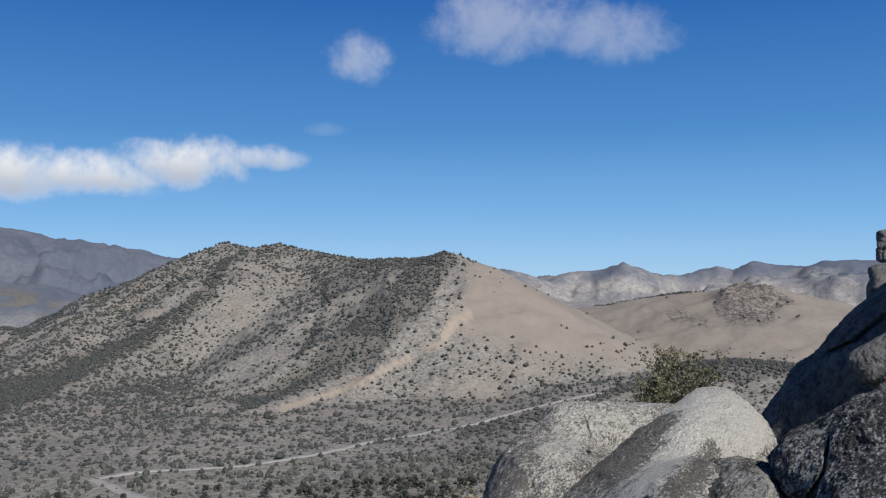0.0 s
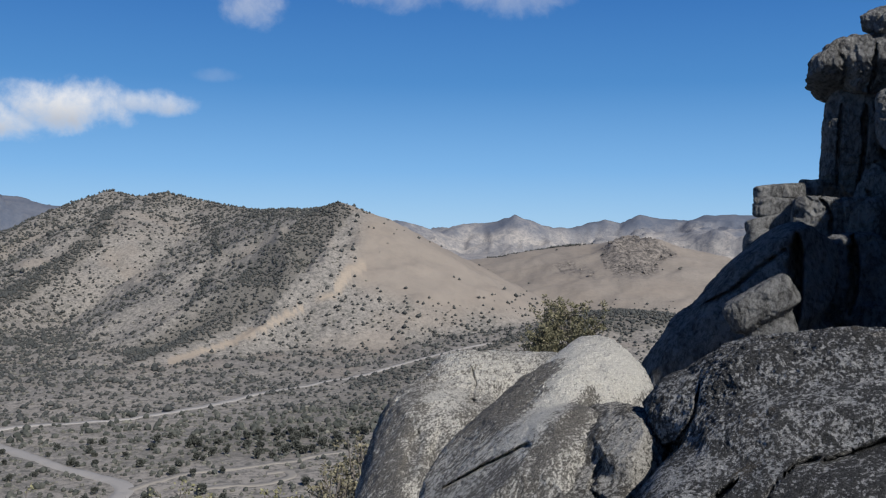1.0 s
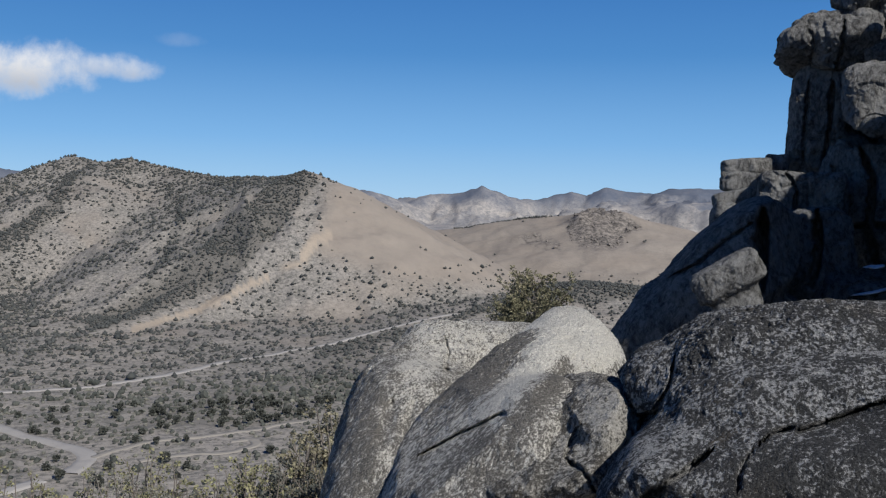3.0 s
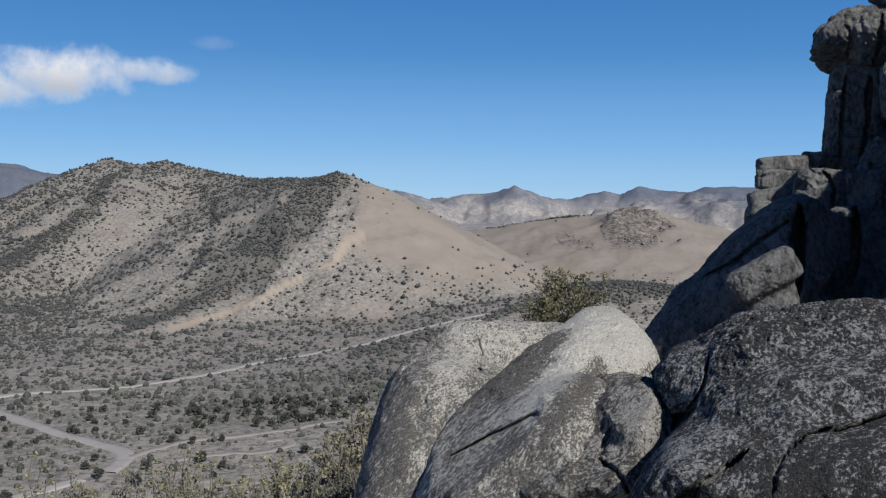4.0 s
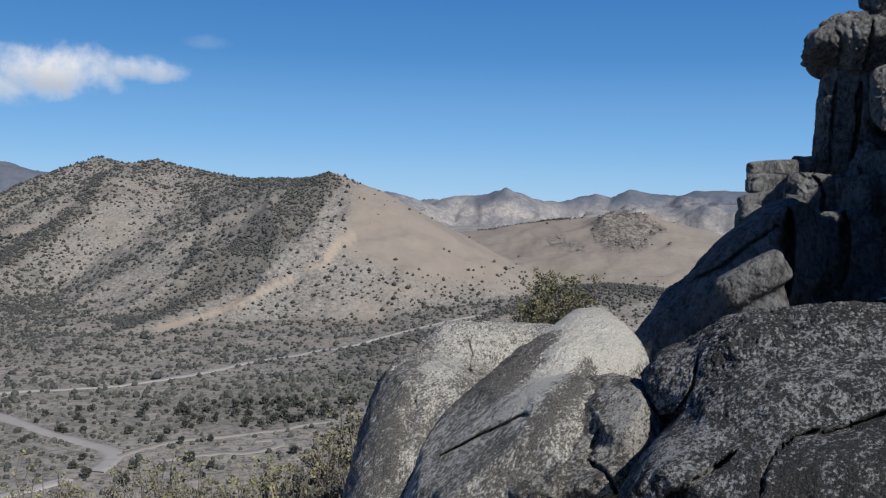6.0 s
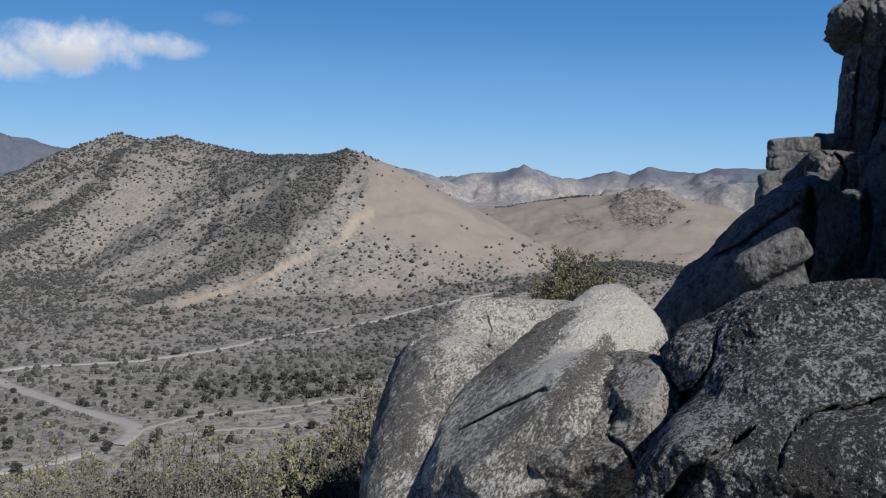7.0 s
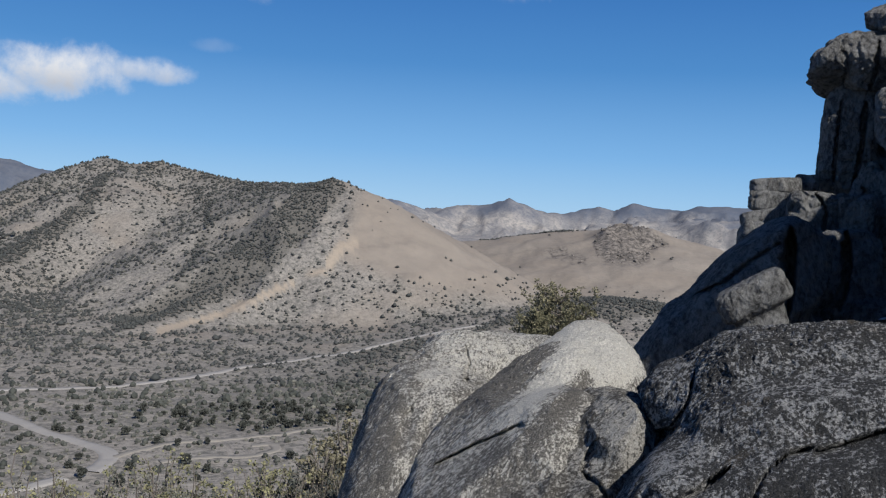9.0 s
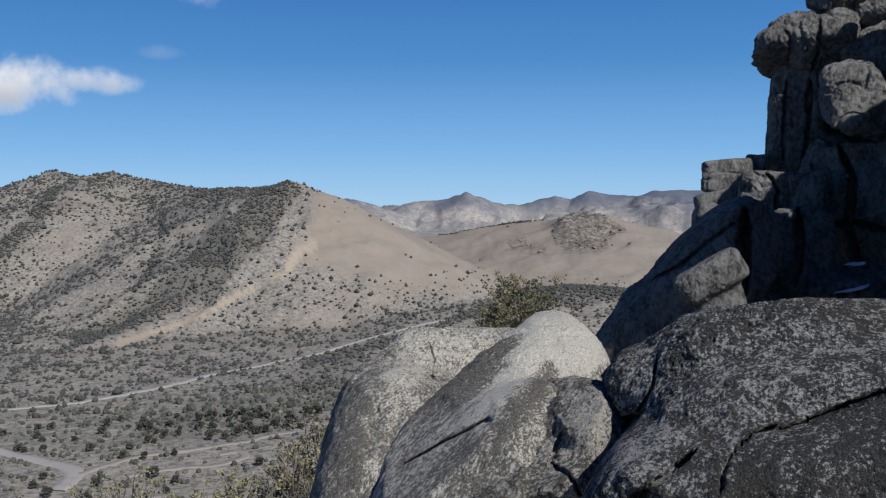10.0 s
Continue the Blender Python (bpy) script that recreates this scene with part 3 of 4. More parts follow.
# ---- roads ----
def make_road(name, points, width, mat, label):
    """A strip laid on the land through points given by bearing and height."""
    p = np.array([meet_ground(*q)[:2] for q in points])
    s = np.linspace(0, len(p) - 1, (len(p) - 1) * 14 + 1)
    c = np.stack([np.interp(s, np.arange(len(p)), p[:, k]) for k in range(2)], 1)
    for _ in range(20):
        c[1:-1] = 0.25 * c[:-2] + 0.5 * c[1:-1] + 0.25 * c[2:]
    d = np.gradient(c, axis=0)
    side = np.stack([-d[:, 1], d[:, 0]], 1) / np.linalg.norm(d, axis=1)[:, None]
    wide = width * (1 + 0.22 * lattice(np.c_[c / 25, np.zeros(len(c))], 3))
    across = np.array([-0.56, -0.5, -0.2, 0.0, 0.2, 0.5, 0.56])
    lift = np.array([-0.5, 0.18, 0.26, 0.30, 0.26, 0.18, -0.5])
    v, k = [], len(across)
    for a, h in zip(across, lift):
        q = c + side * (a * wide)[:, None]
        v.append(np.c_[q, land(q[:, 0], q[:, 1]) + h])
    v = np.stack(v, 1)
    # the bed is level from edge to edge
    v[:, 1:-1, 2] = v[:, 1:-1, 2].max(1, keepdims=True) * 0.6 + v[:, 1:-1, 2] * 0.4
    i, j = np.meshgrid(np.arange(len(c) - 1), np.arange(k - 1), indexing="ij")
    a = i * k + j
    faces = np.stack([a, a + k, a + k + 1, a + 1], -1).reshape(-1, 4)
    tagged(new(name, mesh_from(name, v.reshape(-1, 3), faces, mat)), label, "road", kind="structure")
    return c, wide


ROADS = [
    make_road("road", [(-20.2, -11.5), (-18.5, -11.25), (-15.6, -11.3), (-12.7, -11.3), (-9.6, -11.0), (-8.3, -10.78), (-5.3, -10.2), (-1.3, -9.6),
                       (1.3, -9.1), (3.5, -8.55), (6.5, -7.75), (9.5, -7.1)], 4.2, GRAVEL, "pale gravel road crossing the scrubby valley floor"),
    make_road("road_lower", [(-20.3, -11.55), (-19.9, -11.8), (-17.9, -12.75), (-15.8, -13.7), (-14.3, -14.2), (-12.7, -14.7), (-12.2, -15.1), (-12.6, -15.6), (-13.3, -15.95)], 5.4, GRAVEL,
              "wide pale gravel road with a sharp bend in the valley"),
    make_road("road_track", [(-12.0, -15.25), (-10.4, -14.8), (-8.8, -14.5), (-6.1, -14.4), (-2.6, -14.1), (0.5, -13.6)], 2.6, TRACK, "narrow dirt track through sagebrush"),
    make_road("road_track_old", [(-9.4, -15.6), (-6.4, -15.3), (-5.3, -15.35), (-3.7, -15.3), (-2.5, -14.95), (-2.8, -14.6), (-4.1, -14.7)], 3.0, TRACK, "sandy dirt track looping among bushes"),
    make_road("road_near", [(-30, -17.0), (-25, -16.95), (-21.9, -16.95), (-18.35, -16.86), (-16.5, -16.6), (-14.8, -16.2)], 5.0, GRAVEL, "gravel road below the lookout slope"),
]


# ---- scrub over the hills ----
def scatter(count, r_lo, r_hi, az_lo, az_hi, rng):
    r = np.sqrt(rng.uniform(r_lo**2, r_hi**2, count))
    az = np.radians(rng.uniform(az_lo, az_hi, count))
    return r * np.sin(az), r * np.cos(az)


def off_roads(x, y, room):
    keep = np.ones(len(x), bool)
    for c, wide in ROADS:
        for k in range(0, len(c), 3):
            keep &= (x - c[k, 0]) ** 2 + (y - c[k, 1]) ** 2 > (wide[k] * 0.5 + room) ** 2
    return keep


def clumps(name, x, y, size, tall, mat, level, rng, label):
    """Many bushes as one mesh: each a lumpy crown that sits on the ground."""
    z = land(x, y)
    v0, f0 = BALLS[level]
    shapes = []
    for k in range(9):
        bump = 1 + 0.34 * fbm(v0 * 1.7 + 9.1 * k, 2, 70 + k) + rng.uniform(-0.16, 0.16, len(v0))
        s = v0 * bump[:, None]
        s[:, 2] = np.where(s[:, 2] < 0, s[:, 2] * 0.5, s[:, 2]) + 0.33
        shapes.append(s)
    shapes = np.array(shapes)
    pick = rng.integers(0, 9, len(x))
    turn = rng.uniform(0, 2 * np.pi, len(x))
    s = shapes[pick]
    c, w = np.cos(turn)[:, None], np.sin(turn)[:, None]
    wide = (size * rng.uniform(0.8, 1.25, len(x)))[:, None]
    out = np.stack([(s[..., 0] * c - s[..., 1] * w) * size[:, None] + x[:, None], (s[..., 0] * w + s[..., 1] * c) * wide + y[:, None],
                    s[..., 2] * (size * tall)[:, None] + z[:, None]], -1)
    faces = (f0[None] + (np.arange(len(x)) * len(v0))[:, None, None]).reshape(-1, 3)
    tagged(new(name, mesh_from(name, out.reshape(-1, 3), faces, mat, level != 1)), label, "shrubs", kind="stuff")


BROWN = [c[0] for c in CREST_LINES].index("brown_hill")


def hill_cover():
    rng = np.random.default_rng(5)
    x, y = scatter(470000, 215, 1660, -31, 33, rng)
    r, az = np.hypot(x, y), np.degrees(np.arctan2(x, y))
    z = land(x, y)
    el = np.degrees(np.arctan2(z - EYE.z, r))
    sand, scar, crag, _, woods_haze = cover_of(x, y, z)
    patch = fbm(np.stack([x, y, 0 * x], 1) / 60, 4, 81)
    spots = fbm(np.stack([x, y, 0 * x], 1) / 17, 3, 83)
    hills = smooth(r, 560, 700)
    dense = 0.165 + 0.15 * patch + 0.15 * spots - 0.02 * hills
    # the faces thin out downwards, the foot of the hills is bushy
    dense = dense + 0.07 * smooth(el, -7.5, -9.0) + 0.05 * smooth(r, 1250, 1400) * smooth(az, 0, -2)
    dense = dense + 0.09 * hills * smooth(az, -13, -17)
    dense = np.maximum(dense, 0.03) * (1 - 0.95 * sand * smooth(el + 0.9 * spots, -5.6, -3.9)) * (1 - 0.35 * sand)
    dense = dense * (1 - 0.95 * smooth(r, 1180, 1260) * smooth(az, 3, 5))
    dense = np.maximum(dense, 0.95 * woods_haze * smooth(r, 1800, 1700) * (0.85 + 0.5 * spots))
    d, _ = near_crest(x, y, CREST_LINES[BROWN][3])
    dense = np.maximum(dense, 0.55 * smooth(d, 16, 6) * smooth(patch, -0.3, 0.1) * smooth(az, 6, 6.6) * smooth(az, 15.5, 14))
    dense = dense * (1 - scar) * np.interp(r, [215, 330, 480, 1000, 1660], [1.1, 1.0, 0.9, 0.8, 0.75])
    keep = (rng.uniform(0, 1, len(x)) < dense) & off_roads(x, y, 2.2)
    x, y, r, dense = x[keep], y[keep], r[keep], dense[keep]
    large = rng.uniform(0, 1, len(x)) < np.interp(r, [215, 600, 900], [0.33, 0.45, 0.68])
    size = np.where(large, rng.lognormal(0.22, 0.26, len(x)) * np.interp(r, [215, 560, 750, 1500], [0.95, 0.95, 1.08, 1.40]), rng.lognormal(-0.5, 0.28, len(x)))
    # close-grown thickets are finer
    size = size * (1 - 0.25 * smooth(dense, 0.4, 0.7))
    # the nearest large ones are trees of their own
    size = np.where((r < 400) & (size > 0.95), 0.62 * size, size)
    green = rng.uniform(0, 1, len(x)) < np.where(large, 0.82, 0.30) + 0.25 * smooth(dense, 0.25, 0.45)
    near = r < 480
    for name, m, mat, level in (("juniper_scrub", green & ~near, JUNIPER_HAZE, 0), ("juniper_scrub_near", green & near & (r >= 320), JUNIPER, 1),
                                ("juniper_scrub_close", green & (r < 320), JUNIPER, 2),
                                ("sagebrush_scrub", ~green & ~near, SAGE, 0), ("sagebrush_scrub_near", ~green & near, SAGE, 1)):
        clumps(name, x[m], y[m], size[m] * (1.0 if "juniper" in name else 0.85), 1.1 if "juniper" in name else 0.7, mat, level, rng,
               "dark juniper bushes scattered over dry hillsides" if "juniper" in name else "grey sagebrush scattered over dry hillsides")

    # broken rock on the brown hill's knoll
    x, y = scatter(60000, 1330, 1700, 7, 24, rng)
    z = land(x, y)
    crag = cover_of(x, y, z)[2]
    keep = (rng.uniform(0, 1, len(x)) < 0.045 * smooth(crag, 0.5, 0.95))
    clumps("crag_rocks", x[keep], y[keep], rng.lognormal(0.1, 0.5, keep.sum()), 0.9, CRAG_ROCK, 1, rng, "broken brown rocks covering a hilltop knoll")


hill_cover()


# ---- boulders ----
def solid(p, blobs, blend):
    """Signed field of several rounded blobs run together (negative inside)."""
    total = None
    for centre, turn, radii, power in blobs:
        q = np.abs((p - centre) @ turn) / radii
        k = (q**power).sum(1) ** (1 / power)
        d = (k - 1) * min(radii)
        if total is None:
            total = d
        else:
            h = np.clip(0.5 + 0.5 * (total - d) / blend, 0, 1)
            total = total * (1 - h) + d * h - blend * h * (1 - h)
    return total


def blob(az, el, d, wide, deep, tall, lean=0.0, power=2.4, nod=0.0):
    """A rounded lump seen at that bearing and height: half its width, depth and height in metres, its lean to the right and its nod towards the lookout."""
    turn = Matrix.Rotation(radians(-az), 3, "Z") @ Matrix.Rotation(radians(lean), 3, "Y") @ Matrix.Rotation(radians(nod), 3, "X")
    return np.array(sight(az, el, d)), np.array(turn), np.array([wide, deep, tall]), power


def along(az, el, points):
    """Distance in degrees to a line through bearings and heights, and how far along it, 0..1."""
    best, way, k = np.full(len(az), 1e9), np.zeros(len(az)), len(points) - 1
    for i, ((a0, e0), (a1, e1)) in enumerate(zip(points[:-1], points[1:])):
        da, de = a1 - a0, e1 - e0
        t = np.clip(((az - a0) * da + (el - e0) * de) / (da * da + de * de), 0, 1)
        d = np.hypot(az - a0 - t * da, el - e0 - t * de)
        way, best = np.where(d < best, (i + t) / k, way), np.minimum(d, best)
    return best, way


def boulder(name, blobs, mat, label, level=6, blend=0.25, rough=0.05, scale=0.9, seed=1, chips=0.0, group="", facets=0, cracks=(), stain_light_zones=(), flute=0.0, sharp=0.72):
    """One rock: blobs run together, broken along flat facets, roughened.
    cracks: (line by bearing and height, half width, depth),
    stain_light_zones: (outline, how much darker or paler), some paint shade and sunlit spots, flute: depth of upright
    grooves."""
    v, f = BALLS[level]
    centre = blobs[0][0]
    # more vertices on the side that faces the camera
    near = np.array((EYE - Vector(centre)).normalized()) + np.array((0, 0, 0.35))
    v = v + 0.68 * near / np.linalg.norm(near)
    v = v / np.linalg.norm(v, axis=1)[:, None]
    lo, hi = np.zeros(len(v)), np.full(len(v), 3.2 * max(max(b[2]) for b in blobs) + max(np.linalg.norm(b[0] - centre) for b in blobs))
    for _ in range(14):
        mid = 0.5 * (lo + hi)
        inside = solid(centre + v * mid[:, None], blobs, blend) < 0
        lo, hi = np.where(inside, mid, lo), np.where(inside, hi, mid)
    # flat breaks: planes that shave the lump
    rng = np.random.default_rng(seed)
    for _ in range(facets):
        n = rng.normal(0, 1, 3)
        n /= np.linalg.norm(n)
        toward = v @ n
        face = (lo * toward).max() * rng.uniform(sharp, 0.97)
        lo = np.where(toward > 0.02, np.minimum(lo, face / np.maximum(toward, 0.02)), lo)
    p = centre + v * lo[:, None]
    bumps = fbm(p / scale, 3, seed) * rough + fbm(p / (scale * 0.24), 4, seed + 20, 0.66) * rough * 0.9
    bumps = bumps + fbm(p / (scale * 0.06), 3, seed + 30, 0.65) * rough * 0.34
    if flute:
        bumps = bumps + fbm(p * np.array([1.0, 1.0, 0.22]) / (0.7 * scale), 3, seed + 50, 0.5, True) * flute
    if chips:
        breaks = np.abs(fbm(p / (scale * 0.8), 2, seed + 40))
        bumps = bumps - chips * smooth(breaks, 0.10, 0.0)
    p = p + v * bumps[:, None]
    ray = p - np.array(EYE)
    away = np.linalg.norm(ray, axis=1)
    ray = ray / away[:, None]
    facing_eye = smooth(-(v * ray).sum(1), -0.05, 0.15)
    az, el = np.degrees(np.arctan2(ray[:, 0], ray[:, 1])), np.degrees(np.arcsin(ray[:, 2]))
    if cracks:
        wob = 0.15 * fbm(p / 0.16, 4, seed + 60, 0.6)
        push = np.zeros(len(p))
        for points, half, depth in cracks:
            d, way = along(az + wob, el + 1.3 * wob, points)
            half = half * np.minimum(1.0, np.minimum(way * 5 + 0.15, (1 - way) * 5 + 0.15)) * (1 + 3.5 * wob)
            push = np.maximum(push, depth * smooth(np.radians(d) * away, half, 0.55 * half))
        p = p + ray * (push * facing_eye)[:, None]
    base = Vector((float(p[:, 0].mean()), float(p[:, 1].mean()), float(p[:, 2].min())))
    me = mesh_from(name, p - np.array(base), f, mat)
    if stain_light_zones:
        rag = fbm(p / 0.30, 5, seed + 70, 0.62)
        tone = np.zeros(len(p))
        for points, strength in stain_light_zones:
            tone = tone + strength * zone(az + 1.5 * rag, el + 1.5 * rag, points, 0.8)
        me.attributes.new("stain_light", "FLOAT", "POINT").data.foreach_set("value", tone.astype(np.float32))
    ob = new(name, me)
    ob.location = base
    return tagged(ob, label, "rock", group)


def shade_wall(az, d, top, wide, deep, seed, label):
    """A tall wall added out of view to shade the crag; it stands from the ground to a given height."""
    foot = on_slope(az, d)
    half = 0.5 * (top - foot.z) + 0.6
    a = radians(az)
    turn = np.array(Matrix.Rotation(-a, 3, "Z"))
    boulder("crag_block", [(np.array((foot.x, foot.y, top - half)), turn, np.array((wide, deep, half)), 4.0)], GRANITE_CRAG, label,
            5, 0.4, 0.25, 2.2, seed, chips=0.2, group="rock tower", facets=3)


def on_slope(az, d):
    a = radians(az)
    x, y = d * math.sin(a), d * math.cos(a)
    return Vector((x, y, ground_at(x, y) - 0.05))


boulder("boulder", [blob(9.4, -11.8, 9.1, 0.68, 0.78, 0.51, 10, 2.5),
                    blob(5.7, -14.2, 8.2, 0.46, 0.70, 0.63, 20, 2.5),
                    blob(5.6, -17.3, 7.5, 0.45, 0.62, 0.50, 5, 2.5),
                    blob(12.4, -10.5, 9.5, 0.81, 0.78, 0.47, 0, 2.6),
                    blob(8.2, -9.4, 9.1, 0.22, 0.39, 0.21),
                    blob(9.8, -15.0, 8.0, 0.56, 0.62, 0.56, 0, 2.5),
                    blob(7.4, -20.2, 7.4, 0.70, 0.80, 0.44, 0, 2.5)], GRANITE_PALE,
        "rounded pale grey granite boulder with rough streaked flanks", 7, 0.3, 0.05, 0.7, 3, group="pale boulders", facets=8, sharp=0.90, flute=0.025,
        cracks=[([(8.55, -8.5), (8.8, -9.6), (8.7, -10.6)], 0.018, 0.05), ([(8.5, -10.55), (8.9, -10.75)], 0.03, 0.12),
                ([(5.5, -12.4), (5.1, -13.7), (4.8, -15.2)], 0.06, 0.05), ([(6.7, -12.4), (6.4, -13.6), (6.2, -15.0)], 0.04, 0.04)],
        # top paler; the left flank's shade is put into the colour
        stain_light_zones=[([(7.0, -8.0), (12.5, -7.6), (13.0, -9.0), (9.0, -10.2), (7.0, -11.5), (5.8, -10.5)], -0.45),
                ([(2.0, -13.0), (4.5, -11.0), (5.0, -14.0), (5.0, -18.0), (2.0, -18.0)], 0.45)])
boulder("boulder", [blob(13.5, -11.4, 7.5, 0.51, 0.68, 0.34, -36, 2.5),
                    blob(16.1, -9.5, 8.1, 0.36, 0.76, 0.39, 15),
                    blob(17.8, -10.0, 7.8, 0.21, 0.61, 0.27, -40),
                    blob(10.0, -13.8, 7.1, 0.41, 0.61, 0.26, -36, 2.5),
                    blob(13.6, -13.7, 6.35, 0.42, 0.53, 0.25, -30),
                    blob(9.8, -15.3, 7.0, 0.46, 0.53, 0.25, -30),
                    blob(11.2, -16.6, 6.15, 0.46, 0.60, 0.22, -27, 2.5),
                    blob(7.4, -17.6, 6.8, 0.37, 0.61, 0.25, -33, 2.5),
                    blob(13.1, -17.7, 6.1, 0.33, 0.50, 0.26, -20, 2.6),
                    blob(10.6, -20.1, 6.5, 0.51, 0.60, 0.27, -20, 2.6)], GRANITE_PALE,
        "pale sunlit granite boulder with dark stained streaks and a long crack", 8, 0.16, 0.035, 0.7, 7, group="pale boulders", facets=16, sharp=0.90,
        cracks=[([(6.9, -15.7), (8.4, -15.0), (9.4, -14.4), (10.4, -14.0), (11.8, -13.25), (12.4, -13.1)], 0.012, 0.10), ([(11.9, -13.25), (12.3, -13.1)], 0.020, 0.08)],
        # two dark stain bands; top and right end paler, foot darker
        stain_light_zones=[([(12.3, -7.6), (13.8, -7.9), (13.3, -9.7), (12.1, -11.2), (10.4, -12.6), (9.0, -12.5), (8.3, -11.5), (9.3, -10.2)], 0.75),
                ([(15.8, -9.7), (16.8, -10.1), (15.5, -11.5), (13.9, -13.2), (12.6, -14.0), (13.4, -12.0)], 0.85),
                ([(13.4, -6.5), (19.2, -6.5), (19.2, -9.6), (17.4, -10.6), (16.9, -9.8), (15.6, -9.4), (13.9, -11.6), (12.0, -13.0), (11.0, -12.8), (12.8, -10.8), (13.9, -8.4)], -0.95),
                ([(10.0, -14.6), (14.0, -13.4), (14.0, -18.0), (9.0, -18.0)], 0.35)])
boulder("boulder", [blob(16.0, -14.3, 6.45, 0.47, 0.59, 0.29, -33, 4),
                    blob(19.0, -13.6, 5.95, 0.165, 0.42, 0.25, -35, 3.4),
                    blob(15.6, -16.6, 6.12, 0.45, 0.52, 0.28, -25, 3.4),
                    blob(13.1, -17.6, 5.95, 0.18, 0.48, 0.27, 28, 3),
                    blob(17.3, -17.3, 5.6, 0.17, 0.37, 0.15, -30, 3.2),
                    blob(17.4, -12.1, 6.55, 0.20, 0.44, 0.12, -33, 3)], GRANITE_MIXED,
        "grey lichen-spotted granite block wedged between boulders", 7, 0.08, 0.035, 0.5, 13, group="pale boulders", facets=30, sharp=0.80,
        cracks=[([(16.9, -13.5), (16.4, -14.6), (16.0, -15.5)], 0.022, 0.06), ([(16.0, -15.5), (16.8, -16.0), (17.5, -16.6), (17.9, -17.4)], 0.013, 0.10)],
        # the sunlit right face is painted paler, upper left stained darker
        stain_light_zones=[([(17.4, -11.0), (19.0, -11.0), (20.2, -14.2), (18.6, -16.0), (17.6, -14.2)], -0.6), ([(14.0, -12.6), (16.6, -11.4), (16.8, -13.0), (13.5, -15.0)], 0.3)])
boulder("boulder", [blob(29.1, -8.9, 6.0, 0.69, 0.60, 0.33, -6, 2.5),
                    blob(35.7, -9.0, 6.2, 0.75, 0.60, 0.36, 3, 2.6),
                    blob(24.0, -10.0, 6.1, 0.39, 0.60, 0.24, -30, 2.5),
                    blob(20.9, -10.9, 6.1, 0.17, 0.42, 0.21, -20, 2.5),
                    blob(28.6, -11.2, 5.5, 0.64, 0.55, 0.23, -12, 2.5),
                    blob(34.9, -9.6, 5.6, 0.54, 0.50, 0.17, -14, 2.5),
                    blob(25.6, -12.6, 5.5, 0.33, 0.50, 0.16, -25, 2.5),
                    blob(33.3, -14.3, 5.2, 0.63, 0.70, 0.27, -17, 2.7),
                    blob(29.4, -15.3, 5.0, 0.33, 0.50, 0.20, -20, 2.6),
                    blob(38.9, -12.6, 5.4, 0.59, 0.80, 0.36, -10, 2.6),
                    blob(25.2, -15.4, 5.2, 0.34, 0.55, 0.19, -33, 2.7),
                    blob(22.1, -15.6, 5.3, 0.23, 0.50, 0.14, -50, 3),
                    blob(20.3, -17.4, 5.0, 0.23, 0.50, 0.16, -54, 3),
                    blob(24.3, -17.4, 5.0, 0.27, 0.40, 0.15, -35, 2.6)], GRANITE_DARK,
        "big grey granite boulder crusted with black lichen and split by cracks", 8, 0.12, 0.044, 0.6, 15, group="dark boulders", facets=16, sharp=0.90,
        cracks=[([(20.4, -18.3), (21.0, -17.5), (22.2, -16.4), (23.3, -15.6), (24.7, -14.3)], 0.018, 0.2), ([(19.6, -19.6), (20.6, -18.0), (21.8, -16.9)], 0.045, 0.3),
                ([(26.9, -14.1), (28.0, -13.1), (29.9, -12.7), (31.4, -12.0), (33.1, -11.1), (34.4, -10.5), (36.5, -9.7)], 0.0115, 0.16),
                ([(22.3, -9.0), (22.0, -11.0), (21.3, -12.3), (20.7, -12.9)], 0.012, 0.08),
                ([(18.6, -12.6), (19.8, -13.6), (21.4, -12.5)], 0.040, 0.30),
                ([(26.9, -14.1), (26.2, -15.3), (26.0, -17.0)], 0.012, 0.05)],
        # left patch paler, darker below the crack; the last paints the lobe's sunlit spot
        stain_light_zones=[([(19.6, -14.9), (20.2, -13.6), (22.4, -13.1), (23.1, -13.8), (21.0, -15.6)], -0.35), ([(27.0, -14.2), (30.0, -12.9), (36.0, -10.0), (40.0, -9.0), (40.0, -20.0), (26.5, -20.0)], 0.26),
                ([(20.9, -10.2), (21.9, -9.8), (21.6, -12.0), (20.6, -12.0)], -0.5)])
boulder("crag_block", [blob(23.7, -6.4, 23.0, 1.14, 2.40, 3.09, 38, 2.9),
                    blob(26.4, -9.0, 23.2, 1.55, 2.20, 1.75, 10, 2.8),
                    blob(20.8, -8.0, 22.5, 0.76, 1.50, 1.29, 32, 2.5)], GRANITE_CRAG,
        "great sloping granite slab at the foot of the rock tower", 6, 0.25, 0.08, 1.2, 21, group="rock tower", facets=12, sharp=0.80, flute=0.06,
        cracks=[([(22.1, -4.5), (23.7, -3.7), (25.1, -2.4), (26.8, -1.1)], 0.05, 0.25), ([(27.3, -0.3), (27.3, -2.6), (27.2, -6.0)], 0.16, 1.2)])
boulder("crag_block", [blob(25.4, -4.3, 17.7, 0.66, 0.55, 0.31, -31, 5),
                    blob(26.2, -7.4, 18.0, 0.46, 0.60, 0.95, -6, 4)], GRANITE_CRAG,
        "tilted granite slab catching the sun on its top", 6, 0.12, 0.05, 0.8, 22, group="rock tower", facets=4, sharp=0.90)
